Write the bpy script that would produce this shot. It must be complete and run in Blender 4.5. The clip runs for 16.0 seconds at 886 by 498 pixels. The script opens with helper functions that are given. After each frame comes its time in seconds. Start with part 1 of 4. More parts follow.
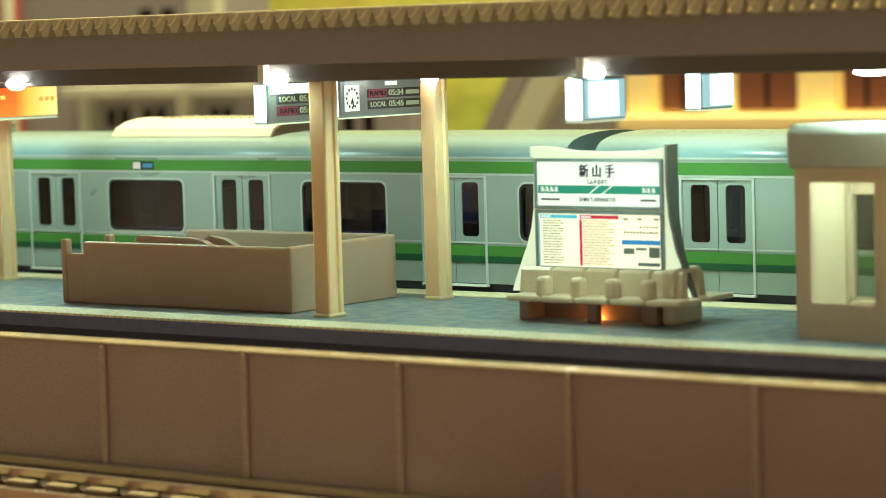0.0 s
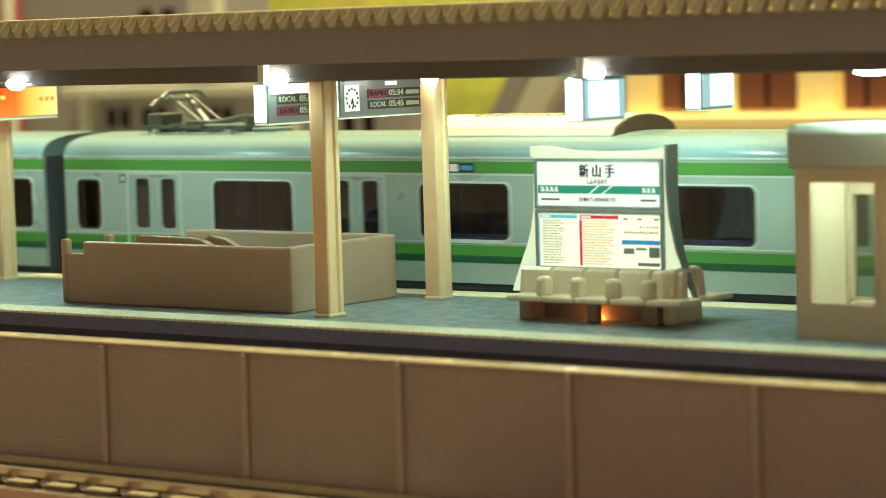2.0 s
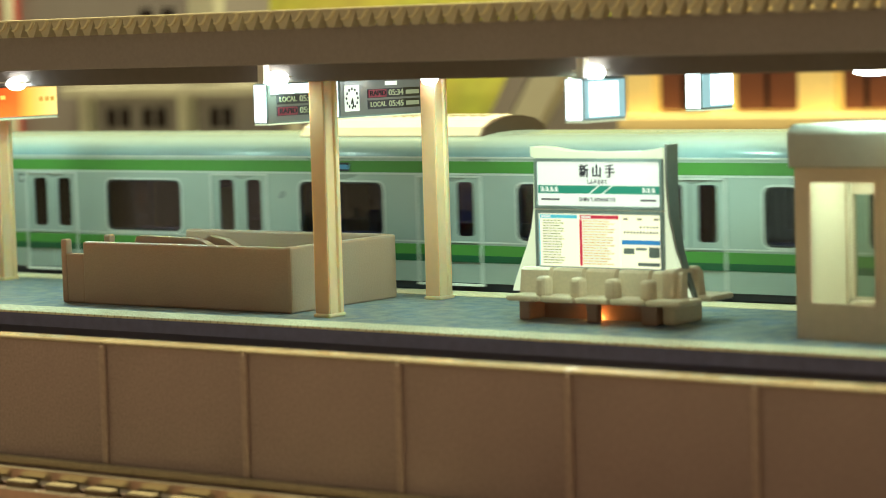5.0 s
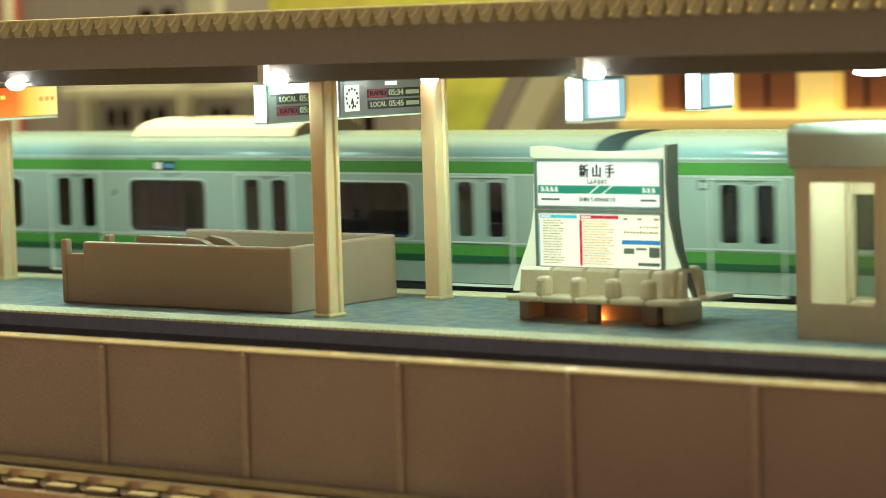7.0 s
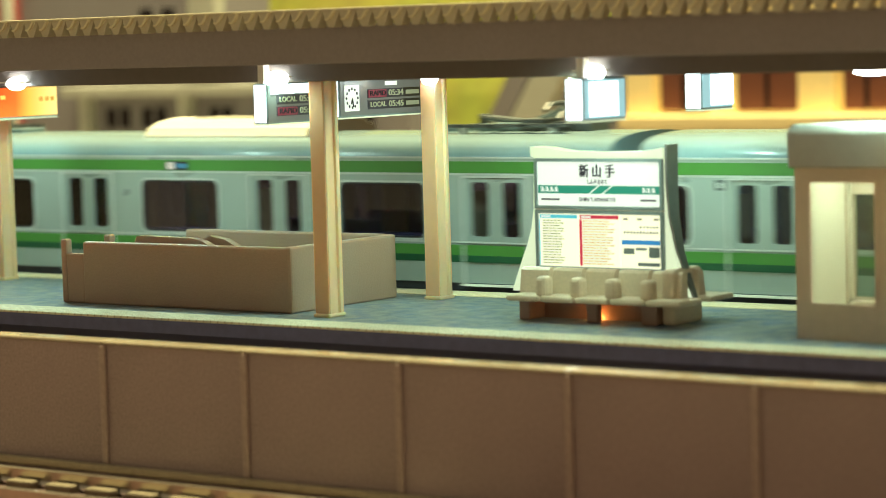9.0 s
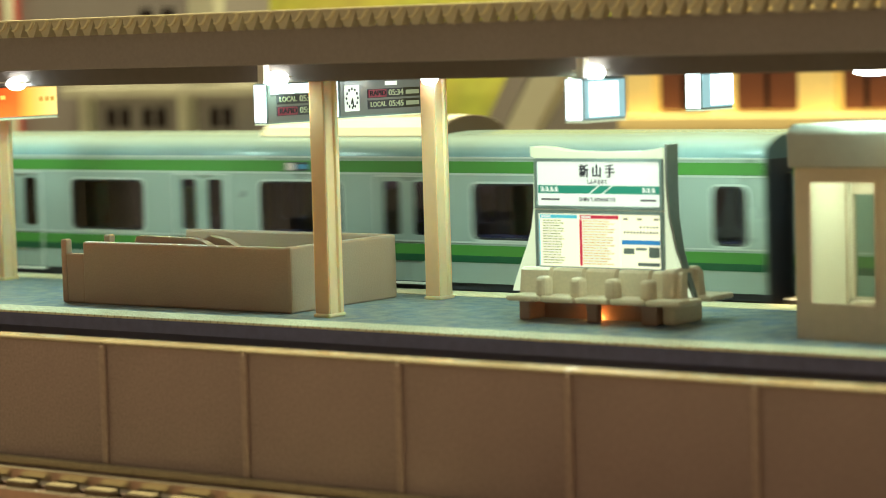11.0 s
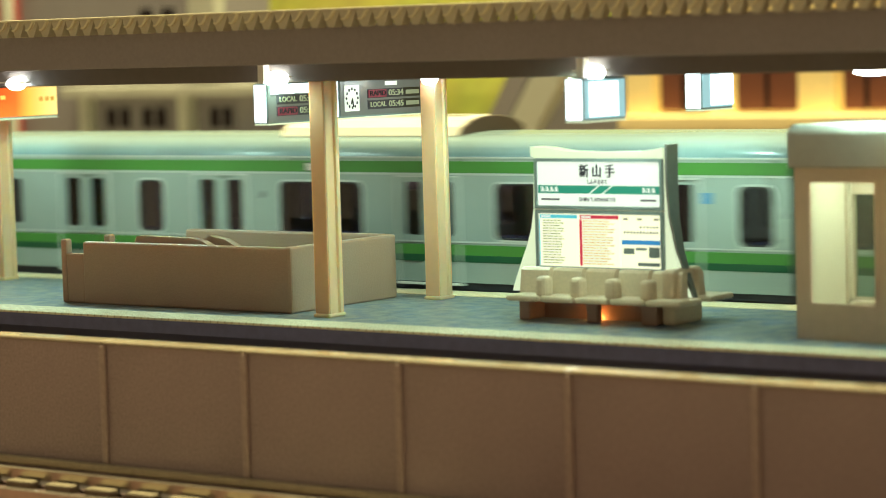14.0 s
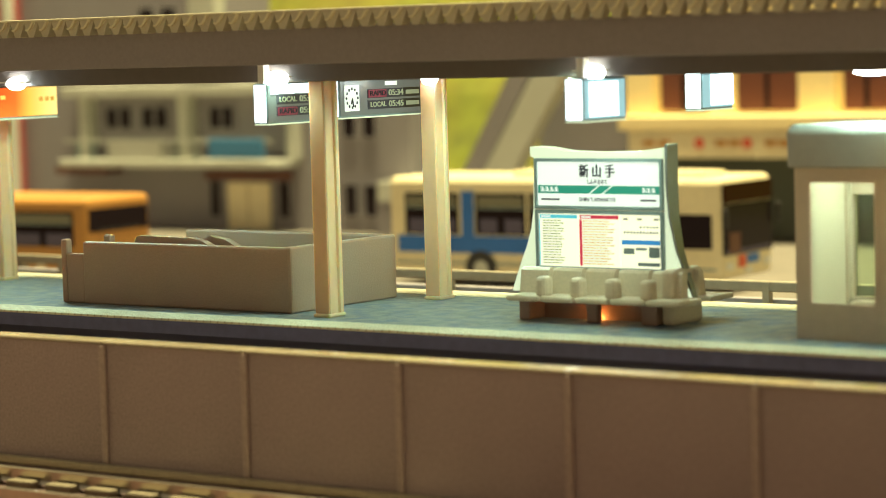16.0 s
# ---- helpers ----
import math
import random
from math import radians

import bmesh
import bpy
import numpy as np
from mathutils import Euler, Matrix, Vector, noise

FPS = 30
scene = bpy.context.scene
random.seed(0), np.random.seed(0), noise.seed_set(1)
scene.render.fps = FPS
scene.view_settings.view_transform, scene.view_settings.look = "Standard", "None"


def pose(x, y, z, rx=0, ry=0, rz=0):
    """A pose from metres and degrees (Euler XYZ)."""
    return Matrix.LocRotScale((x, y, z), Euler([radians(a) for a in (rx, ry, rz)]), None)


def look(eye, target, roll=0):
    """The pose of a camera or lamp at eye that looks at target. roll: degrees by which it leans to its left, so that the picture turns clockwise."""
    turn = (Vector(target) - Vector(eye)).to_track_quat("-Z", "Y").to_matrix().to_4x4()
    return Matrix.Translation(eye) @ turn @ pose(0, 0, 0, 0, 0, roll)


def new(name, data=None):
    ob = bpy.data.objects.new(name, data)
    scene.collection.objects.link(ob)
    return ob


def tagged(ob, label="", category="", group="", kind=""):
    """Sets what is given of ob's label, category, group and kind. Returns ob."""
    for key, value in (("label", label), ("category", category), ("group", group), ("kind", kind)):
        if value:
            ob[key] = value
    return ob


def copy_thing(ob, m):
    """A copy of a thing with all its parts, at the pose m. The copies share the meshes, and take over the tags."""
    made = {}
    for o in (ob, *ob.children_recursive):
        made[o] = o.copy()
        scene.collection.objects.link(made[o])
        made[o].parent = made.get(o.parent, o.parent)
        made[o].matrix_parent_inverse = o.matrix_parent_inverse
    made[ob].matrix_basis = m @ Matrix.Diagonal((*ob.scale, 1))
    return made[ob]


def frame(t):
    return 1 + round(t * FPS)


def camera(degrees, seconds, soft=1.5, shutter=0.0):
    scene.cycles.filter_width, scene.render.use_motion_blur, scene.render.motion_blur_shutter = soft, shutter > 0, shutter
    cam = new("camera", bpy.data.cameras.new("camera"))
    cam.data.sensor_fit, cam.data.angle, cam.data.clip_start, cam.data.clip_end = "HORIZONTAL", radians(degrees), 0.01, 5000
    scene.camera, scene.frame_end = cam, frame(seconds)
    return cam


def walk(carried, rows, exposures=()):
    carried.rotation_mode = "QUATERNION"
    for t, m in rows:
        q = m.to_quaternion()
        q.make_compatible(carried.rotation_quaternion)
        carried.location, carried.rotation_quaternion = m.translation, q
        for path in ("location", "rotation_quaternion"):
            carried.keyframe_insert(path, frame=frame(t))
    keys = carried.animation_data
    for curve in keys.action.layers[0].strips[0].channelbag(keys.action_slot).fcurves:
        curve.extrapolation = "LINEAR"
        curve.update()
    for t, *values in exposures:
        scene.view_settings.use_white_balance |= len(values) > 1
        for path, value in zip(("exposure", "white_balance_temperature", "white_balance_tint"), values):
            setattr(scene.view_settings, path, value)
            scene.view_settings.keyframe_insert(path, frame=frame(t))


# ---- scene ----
# The place is an N gauge model railway (1:150). Numbers below are in metres of the full-size
# prototype; K brings them to the model's true size.
K = 1 / 150


def at(x, y, z, rx=0, ry=0, rz=0):
    return pose(x * K, y * K, z * K, rx, ry, rz)


# ---- camera ----
EYE = (26.300 * K, -32.187 * K, 4.334 * K)
AIM = (EYE[0] - 0.59563, EYE[1] + 0.79932, EYE[2] - 0.07940)
cam = camera(19.26, 16.0, soft=0.8, shutter=0.5)
cam.data.dof.use_dof = True
cam.data.dof.focus_distance = 0.292
cam.data.dof.aperture_fstop = 47
walk(cam, [(0.0, look(EYE, AIM, -1.65)), (16.0, look(EYE, AIM, -1.65))], exposures=[(0.0, 0.0), (16.0, 0.0)])

# ---- light ----
world = bpy.data.worlds.new("room")
scene.world = world
world.use_nodes = True
world.node_tree.nodes["Background"].inputs[0].default_value = (0.95, 0.79, 0.49, 1)
world.node_tree.nodes["Background"].inputs[1].default_value = 0.29


def area_lamp(name, eye, target, size, power, colour):
    data = bpy.data.lights.new(name, "AREA")
    data.shape, data.size, data.energy, data.color = "DISK", size, power, colour
    ob = new(name, data)
    ob.matrix_world = look(eye, target)
    return ob


# the lamp under the room's ceiling, above and behind the layout
area_lamp("room_ceiling_lamp", (-0.08, 0.20, 1.15), (-0.14, 0.26, 0), 0.26, 56.0, (0.98, 0.87, 0.44))

LED = (0.63, 1.0, 0.80)
# spots of the diodes, plus fill spots added to brighten train and platform
LED_AND_FILL_SPOTS = [(-10.9, 2.6, 0.014), (-7.8, 1.4, 0.018), (-5.2, 1.4, 0.012), (-1.4, 0.6, 0.009), (-0.60, -0.48, 0.006), (1.5, 1.7, 0.016), (4.9, 0.42, 0.009), (5.1, -0.50, 0.008), (4.6, 2.88, 0.018), (9.7, 0.10, 0.023), (13.5, 1.0, 0.024)]
for lx, ly, power in LED_AND_FILL_SPOTS:
    data = bpy.data.lights.new("led", "SPOT")
    data.energy, data.color, data.shadow_soft_size = power, LED, 0.0016
    data.spot_size, data.spot_blend = radians(172), 0.5
    new("led_light", data).matrix_world = at(lx, ly, 3.72)


# ---- materials ----
def mat(name, colour, rough=0.5, metal=0.0, vary=0.12, grain=900, bump=0.15, emit=0.0, spec=0.5, stain=60):
    m = bpy.data.materials.new(name)
    m.use_nodes = True
    nt = m.node_tree
    b = nt.nodes["Principled BSDF"]
    b.inputs["Roughness"].default_value = rough
    b.inputs["Metallic"].default_value = metal
    b.inputs["Specular IOR Level"].default_value = spec
    if emit:
        b.inputs["Emission Color"].default_value = (*colour, 1)
        b.inputs["Emission Strength"].default_value = emit
    co = nt.nodes.new("ShaderNodeTexCoord")
    n1 = nt.nodes.new("ShaderNodeTexNoise")
    n1.inputs["Scale"].default_value, n1.inputs["Detail"].default_value = grain, 4
    n2 = nt.nodes.new("ShaderNodeTexNoise")
    n2.inputs["Scale"].default_value, n2.inputs["Detail"].default_value = stain, 3
    nt.links.new(co.outputs["Object"], n1.inputs["Vector"])
    nt.links.new(co.outputs["Object"], n2.inputs["Vector"])
    mean = nt.nodes.new("ShaderNodeMath")
    mean.operation = "ADD"
    nt.links.new(n1.outputs["Fac"], mean.inputs[0])
    nt.links.new(n2.outputs["Fac"], mean.inputs[1])
    span = nt.nodes.new("ShaderNodeMapRange")
    span.inputs["From Min"].default_value, span.inputs["From Max"].default_value = 0.6, 1.4
    span.inputs["To Min"].default_value, span.inputs["To Max"].default_value = 1 - vary, 1 + vary
    nt.links.new(mean.outputs[0], span.inputs["Value"])
    mul = nt.nodes.new("ShaderNodeVectorMath")
    mul.operation = "SCALE"
    mul.inputs[0].default_value = [c * (0.25 if emit else 1.0) for c in colour]
    nt.links.new(span.outputs[0], mul.inputs["Scale"])
    nt.links.new(mul.outputs[0], b.inputs["Base Color"])
    rr = nt.nodes.new("ShaderNodeMapRange")
    rr.inputs["To Min"].default_value, rr.inputs["To Max"].default_value = max(rough - 0.08, 0.02), min(rough + 0.08, 1)
    nt.links.new(n2.outputs["Fac"], rr.inputs["Value"])
    nt.links.new(rr.outputs[0], b.inputs["Roughness"])
    if bump:
        bp = nt.nodes.new("ShaderNodeBump")
        bp.inputs["Strength"].default_value, bp.inputs["Distance"].default_value = bump, 0.0002
        nt.links.new(n1.outputs["Fac"], bp.inputs["Height"])
        nt.links.new(bp.outputs[0], b.inputs["Normal"])
    return m


def blotches(m, colour, scale, most):
    """Let patches of a second colour show through a material's base colour."""
    nt = m.node_tree
    shader = nt.nodes["Principled BSDF"]
    co, n, ramp, mix = (nt.nodes.new("ShaderNode" + k) for k in ("TexCoord", "TexNoise", "MapRange", "Mix"))
    n.inputs["Scale"].default_value, n.inputs["Detail"].default_value = scale, 5
    nt.links.new(co.outputs["Object"], n.inputs["Vector"])
    ramp.inputs["From Min"].default_value, ramp.inputs["From Max"].default_value, ramp.inputs["To Max"].default_value = 0.42, 0.66, most
    nt.links.new(n.outputs["Fac"], ramp.inputs["Value"])
    mix.data_type = "RGBA"
    nt.links.new(ramp.outputs[0], mix.inputs["Factor"])
    nt.links.new(shader.inputs["Base Color"].links[0].from_socket, mix.inputs[6])
    mix.inputs[7].default_value = (*colour, 1)
    nt.links.new(mix.outputs[2], shader.inputs["Base Color"])


def glass(name, tint, rough=0.03):
    m = bpy.data.materials.new(name)
    m.use_nodes = True
    nt = m.node_tree
    nt.nodes.clear()
    out = nt.nodes.new("ShaderNodeOutputMaterial")
    tr = nt.nodes.new("ShaderNodeBsdfTransparent")
    tr.inputs[0].default_value = (*tint, 1)
    gl = nt.nodes.new("ShaderNodeBsdfGlossy")
    gl.inputs["Roughness"].default_value = rough
    fr = nt.nodes.new("ShaderNodeFresnel")
    fr.inputs[0].default_value = 1.45
    mix = nt.nodes.new("ShaderNodeMixShader")
    nt.links.new(fr.outputs[0], mix.inputs[0])
    nt.links.new(tr.outputs[0], mix.inputs[1])
    nt.links.new(gl.outputs[0], mix.inputs[2])
    nt.links.new(mix.outputs[0], out.inputs[0])
    return m


CONCRETE = mat("wall_plastic", (0.348, 0.262, 0.248), 0.5, vary=0.32, grain=3800, stain=42, bump=0.55)
# a little paler than the wall panels
RIBMAT = mat("rib_plastic", (0.385, 0.292, 0.255), 0.42, vary=0.2, grain=2600)
CREAM = mat("cream_plastic", (0.66, 0.60, 0.48), 0.45, vary=0.05)
STAIR = mat("stair_plastic", (0.345, 0.230, 0.163), 0.45, vary=0.10, grain=4800, stain=70, bump=0.2)
EDGE = mat("platform_edge_plastic", (0.74, 0.68, 0.48), 0.5, vary=0.2, grain=900)
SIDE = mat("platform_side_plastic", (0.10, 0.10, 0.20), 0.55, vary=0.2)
GIRDER = mat("girder_plastic", (0.12, 0.095, 0.085), 0.5, vary=0.1)
PILLAR = mat("pillar_plastic", (0.86, 0.515, 0.30), 0.45, vary=0.05)
# peach colour holds the glow of light passing through the pillar's faces
PEACHGLOW = mat("peach_plastic", (1.0, 0.41, 0.215), 0.45, vary=0.05)
CAPPING = mat("wall_cap_plastic", (0.27, 0.222, 0.155), 0.15, vary=0.25, grain=1500)
LEDGE = mat("wall_ledge_plastic", (0.40, 0.335, 0.215), 0.45, vary=0.15, grain=1500)
POSTGREY = mat("door_post_grey", (0.52, 0.55, 0.53), 0.35, metal=0.2)
# near-black: shade of the recess under the platform edge, put into the colour
SHADEDSIDE = mat("platform_recess", (0.035, 0.03, 0.075), 0.5)
FLOOR = mat("platform_asphalt_paint", (0.155, 0.185, 0.175), 0.42, vary=0.6, grain=2600, stain=260, bump=0.35)
blotches(FLOOR, (0.07, 0.135, 0.24), 330, 1.0)
blotches(FLOOR, (0.34, 0.33, 0.26), 520, 0.7)
CANOPY = mat("canopy_plastic", (0.235, 0.197, 0.200), 0.5, vary=0.1, grain=2200)
ROOFING = mat("corrugated_plastic", (0.48, 0.425, 0.31), 0.5, vary=0.1)
DARK = mat("dark_plastic", (0.03, 0.028, 0.03), 0.5)
BALLAST = mat("ballast", (0.075, 0.036, 0.031), 0.9, vary=0.6, grain=1600, bump=1.0)
SLEEPER = mat("concrete_sleeper", (0.15, 0.118, 0.075), 0.7)
RAIL = mat("nickel_rail", (0.55, 0.50, 0.42), 0.3, metal=1.0)
SILVER = mat("silver_paint", (0.325, 0.385, 0.365), 0.30, metal=0.3, vary=0.05, grain=300)
ROOFGREY = mat("roof_grey_paint", (0.18, 0.265, 0.29), 0.22, vary=0.06)
ACEND = mat("air_conditioner_end", (0.13, 0.075, 0.06), 0.5, vary=0.1)
AIRCON = mat("air_conditioner_paint", (0.60, 0.58, 0.50), 0.5, vary=0.06)
GREEN = mat("light_green_stripe", (0.055, 0.19, 0.035), 0.35, vary=0.06)
DKGREEN = mat("dark_green_stripe", (0.008, 0.07, 0.03), 0.35, vary=0.05)
RUBBER = mat("black_gasket", (0.015, 0.015, 0.018), 0.35)
UNDER = mat("underframe_grey", (0.055, 0.058, 0.075), 0.6)
WHITE = mat("white_plastic", (0.78, 0.77, 0.72), 0.4, vary=0.03)
INSIDE = mat("cabin_beige", (0.78, 0.66, 0.26), 0.6)
SEAT = mat("seat_dark", (0.10, 0.085, 0.14), 0.8)
GLASS = glass("tinted_glass", (0.46, 0.46, 0.62))
CLEAR = glass("clear_glass", (0.88, 0.95, 0.90))
INK = mat("black_print", (0.01, 0.012, 0.02), 0.5, bump=0)
FRAMEGREY = mat("sign_frame_grey", (0.20, 0.26, 0.26), 0.4)
LIT = mat("lit_white_panel", (0.92, 1.0, 0.88), 0.4, emit=0.88, vary=0.02, bump=0)
LITFRAME = mat("lit_acrylic", (0.80, 0.93, 0.62), 0.35, emit=0.86, vary=0.03, bump=0)
LITBOX = mat("lit_box_panel", (0.80, 0.97, 1.0), 0.4, emit=3.0, vary=0.02, bump=0)
LITWARM = mat("lit_timetable_sheet", (1.0, 1.0, 0.72), 0.4, emit=1.0, vary=0.03, bump=0)
LITGREEN = mat("lit_green_band", (0.03, 0.42, 0.27), 0.4, emit=0.5, bump=0)
LITCYAN = mat("lit_cyan_band", (0.10, 0.70, 0.80), 0.4, emit=0.7, bump=0)
LITRED = mat("lit_red_band", (0.85, 0.05, 0.10), 0.4, emit=0.6, bump=0)
LITBLUE = mat("lit_blue_band", (0.04, 0.35, 0.75), 0.4, emit=0.6, bump=0)
LITYELLOW = mat("lit_yellow_panel", (1.0, 0.72, 0.14), 0.4, emit=1.15, bump=0)
LITAMBER = mat("lit_amber_print", (0.85, 0.50, 0.08), 0.4, emit=0.8, bump=0)
EXITFACE = mat("lit_exit_panel", (1.0, 0.5, 0.06), 0.4, emit=1.3, bump=0)
nt = EXITFACE.node_tree
co, apart, span, ramp = (nt.nodes.new("ShaderNode" + k) for k in ("TexCoord", "SeparateXYZ", "MapRange", "ValToRGB"))
nt.links.new(co.outputs["Object"], apart.inputs[0])
nt.links.new(apart.outputs["Y"], span.inputs["Value"])
span.inputs["From Min"].default_value, span.inputs["From Max"].default_value = -1.85 * K, 1.85 * K
nt.links.new(span.outputs[0], ramp.inputs[0])
ramp.color_ramp.elements[0].position, ramp.color_ramp.elements[0].color = 0.52, (1.0, 0.06, 0.01, 1)
ramp.color_ramp.elements[1].position, ramp.color_ramp.elements[1].color = 0.97, (1.0, 0.80, 0.26, 1)
for place, colour in ((0.70, (1.0, 0.13, 0.02, 1)), (0.80, (1.0, 0.52, 0.08, 1))):
    ramp.color_ramp.elements.new(place).color = colour
nt.links.new(ramp.outputs[0], nt.nodes["Principled BSDF"].inputs["Emission Color"])
LEDMAT = mat("led_chip", (0.86, 1.0, 0.95), 0.3, emit=40.0, bump=0)
SIGNBLUE = mat("sign_blue", (0.06, 0.22, 0.42), 0.5)
KIOSKGREY = mat("kiosk_roof_grey", (0.35, 0.345, 0.31), 0.4, vary=0.08)
KIOSKWALL = mat("waiting_room_plastic", (0.56, 0.455, 0.345), 0.45, vary=0.08)
EDGEGREY = mat("edge_post_grey", (0.24, 0.265, 0.25), 0.3, metal=0.5, vary=0.15)
# roofing colour made lighter for the highlights along the slanted crimps
CRIMPLIT = mat("roof_crimp_cream", (0.68, 0.60, 0.40), 0.45, vary=0.06)
POSTDARK = mat("post_dark_grey", (0.10, 0.115, 0.115), 0.4)
STREET = mat("street_grey", (0.16, 0.14, 0.12), 0.85, vary=0.3)


for m, weight in ((PEACHGLOW, 0.6), (PILLAR, 0.6), (STAIR, 0.3)):
    n = m.node_tree.nodes["Principled BSDF"]
    n.inputs["Subsurface Weight"].default_value = weight
    n.inputs["Subsurface Radius"].default_value = (1.0, 0.5, 0.22)
    n.inputs["Subsurface Scale"].default_value = 0.0025


# small studded tiles on the platform's edge strips
nt = EDGE.node_tree
tiles = nt.nodes.new("ShaderNodeTexBrick")
tiles.offset = 0.0
tiles.inputs["Scale"].default_value = 1.0
tiles.inputs["Brick Width"].default_value, tiles.inputs["Row Height"].default_value = 0.15 * K, 0.115 * K
tiles.inputs["Mortar Size"].default_value = 0.014 * K
tiles.inputs["Color1"].default_value, tiles.inputs["Color2"].default_value, tiles.inputs["Mortar"].default_value = (1, 1, 1, 1), (0.9, 0.88, 0.85, 1), (0.68, 0.60, 0.50, 1)
where = nt.nodes.new("ShaderNodeTexCoord")
nt.links.new(where.outputs["Object"], tiles.inputs["Vector"])
mixer = nt.nodes.new("ShaderNodeMix")
mixer.data_type, mixer.blend_type = "RGBA", "MULTIPLY"
mixer.inputs["Factor"].default_value = 1.0
shader = nt.nodes["Principled BSDF"]
nt.links.new(shader.inputs["Base Color"].links[0].from_socket, mixer.inputs[6])
nt.links.new(tiles.outputs["Color"], mixer.inputs[7])
nt.links.new(mixer.outputs[2], shader.inputs["Base Color"])


# ---- mesh helpers ----
def box(bm, x0, x1, y0, y1, z0, z1, bevel=0.0):
    vs = [bm.verts.new((x, y, z)) for x in (x0, x1) for y in (y0, y1) for z in (z0, z1)]
    fs = [bm.faces.new([vs[i] for i in f]) for f in ((0, 1, 3, 2), (4, 6, 7, 5), (0, 4, 5, 1), (2, 3, 7, 6), (0, 2, 6, 4), (1, 5, 7, 3))]
    if bevel:
        es = list({e for f in fs for e in f.edges})
        bmesh.ops.bevel(bm, geom=es, offset=bevel, segments=2, affect="EDGES", profile=0.5)
    return bm


def prism(bm, pts, axis, a, b):
    """A polygon of (p, q) extruded along x ("x": p, q are y, z), y ("y": x, z) or z ("z": x, y) from a to b."""
    def put(p, q, s):
        return (s, p, q) if axis == "x" else (p, s, q) if axis == "y" else (p, q, s)
    lo, hi = [bm.verts.new(put(p, q, a)) for p, q in pts], [bm.verts.new(put(p, q, b)) for p, q in pts]
    n = len(pts)
    bm.faces.new(lo)
    bm.faces.new(hi[::-1])
    for i in range(n):
        bm.faces.new((lo[i], hi[i], hi[(i + 1) % n], lo[(i + 1) % n]))
    bmesh.ops.recalc_face_normals(bm, faces=bm.faces[:])
    return bm


def rounded(w, h, r, cx=0.0, cy=0.0, n=5):
    pts = []
    for sx, sy, a0 in ((1, 1, 0), (-1, 1, 90), (-1, -1, 180), (1, -1, 270)):
        for i in range(n):
            a = radians(a0 + 90 * i / (n - 1))
            pts.append((cx + sx * (w / 2 - r) + r * math.cos(a), cy + sy * (h / 2 - r) + r * math.sin(a)))
    return pts


def ring(bm, outer, inner, axis, a, b):
    """A frame between two outlines with as many points, extruded along the axis."""
    def put(p, q, s):
        return (s, p, q) if axis == "x" else (p, s, q) if axis == "y" else (p, q, s)
    n = len(outer)
    v = [[bm.verts.new(put(p, q, s)) for p, q in o] for o in (outer, inner) for s in (a, b)]
    for i in range(n):
        j = (i + 1) % n
        for r0, r1 in ((0, 1), (1, 3), (3, 2), (2, 0)):
            bm.faces.new((v[r0][i], v[r0][j], v[r1][j], v[r1][i]))
    bmesh.ops.recalc_face_normals(bm, faces=bm.faces[:])
    return bm


def tube(bm, p, q, r, n=10):
    p, q = Vector(p), Vector(q)
    m = Matrix.Translation((p + q) / 2) @ (q - p).to_track_quat("Z", "Y").to_matrix().to_4x4()
    bmesh.ops.create_cone(bm, cap_ends=True, segments=n, radius1=r, radius2=r, depth=(q - p).length, matrix=m)
    return bm


def loft(bm, rows):
    """A solid through level rectangles (z, x0, x1, y0, y1)."""
    vs = [[bm.verts.new((x, y, z)) for x, y in ((x0, y0), (x1, y0), (x1, y1), (x0, y1))] for z, x0, x1, y0, y1 in rows]
    for a, c in zip(vs, vs[1:]):
        for i in range(4):
            bm.faces.new((a[i], a[(i + 1) % 4], c[(i + 1) % 4], c[i]))
    bm.faces.new(vs[0][::-1])
    bm.faces.new(vs[-1])
    bmesh.ops.recalc_face_normals(bm, faces=bm.faces[:])
    return bm


def mesh_of(name, bm, material, smooth=False):
    bmesh.ops.scale(bm, vec=(K, K, K), verts=bm.verts[:])
    me = bpy.data.meshes.new(name)
    bm.to_mesh(me)
    bm.free()
    me.materials.append(material)
    if smooth:
        me.shade_smooth()
    return me


def part(name, bm, material, parent=None, label="", smooth=False, where=None):
    ob = new(name, mesh_of(name, bm, material, smooth))
    ob.parent = parent
    if where is not None:
        ob.matrix_basis = where
    return tagged(ob, label)


def again(ob, m, parent):
    """One more of a part, on the same mesh."""
    o = new(ob.name.split(".")[0], ob.data)
    o.parent, o.matrix_basis = parent, m
    for key in ("label",):
        if key in ob:
            o[key] = ob[key]
    return o


def thing(name, x, y, z, label, category, group="", kind="", rz=0):
    ob = new(name)
    ob.empty_display_size = 0.01
    ob.matrix_basis = at(x, y, z, 0, 0, rz)
    return tagged(ob, label, category, group, kind)


def solid(name, bm, material, label, category, kind="structure"):
    return tagged(part(name, bm, material), label, category, "", kind)


def B(*a, **k):
    return box(bmesh.new(), *a, **k)


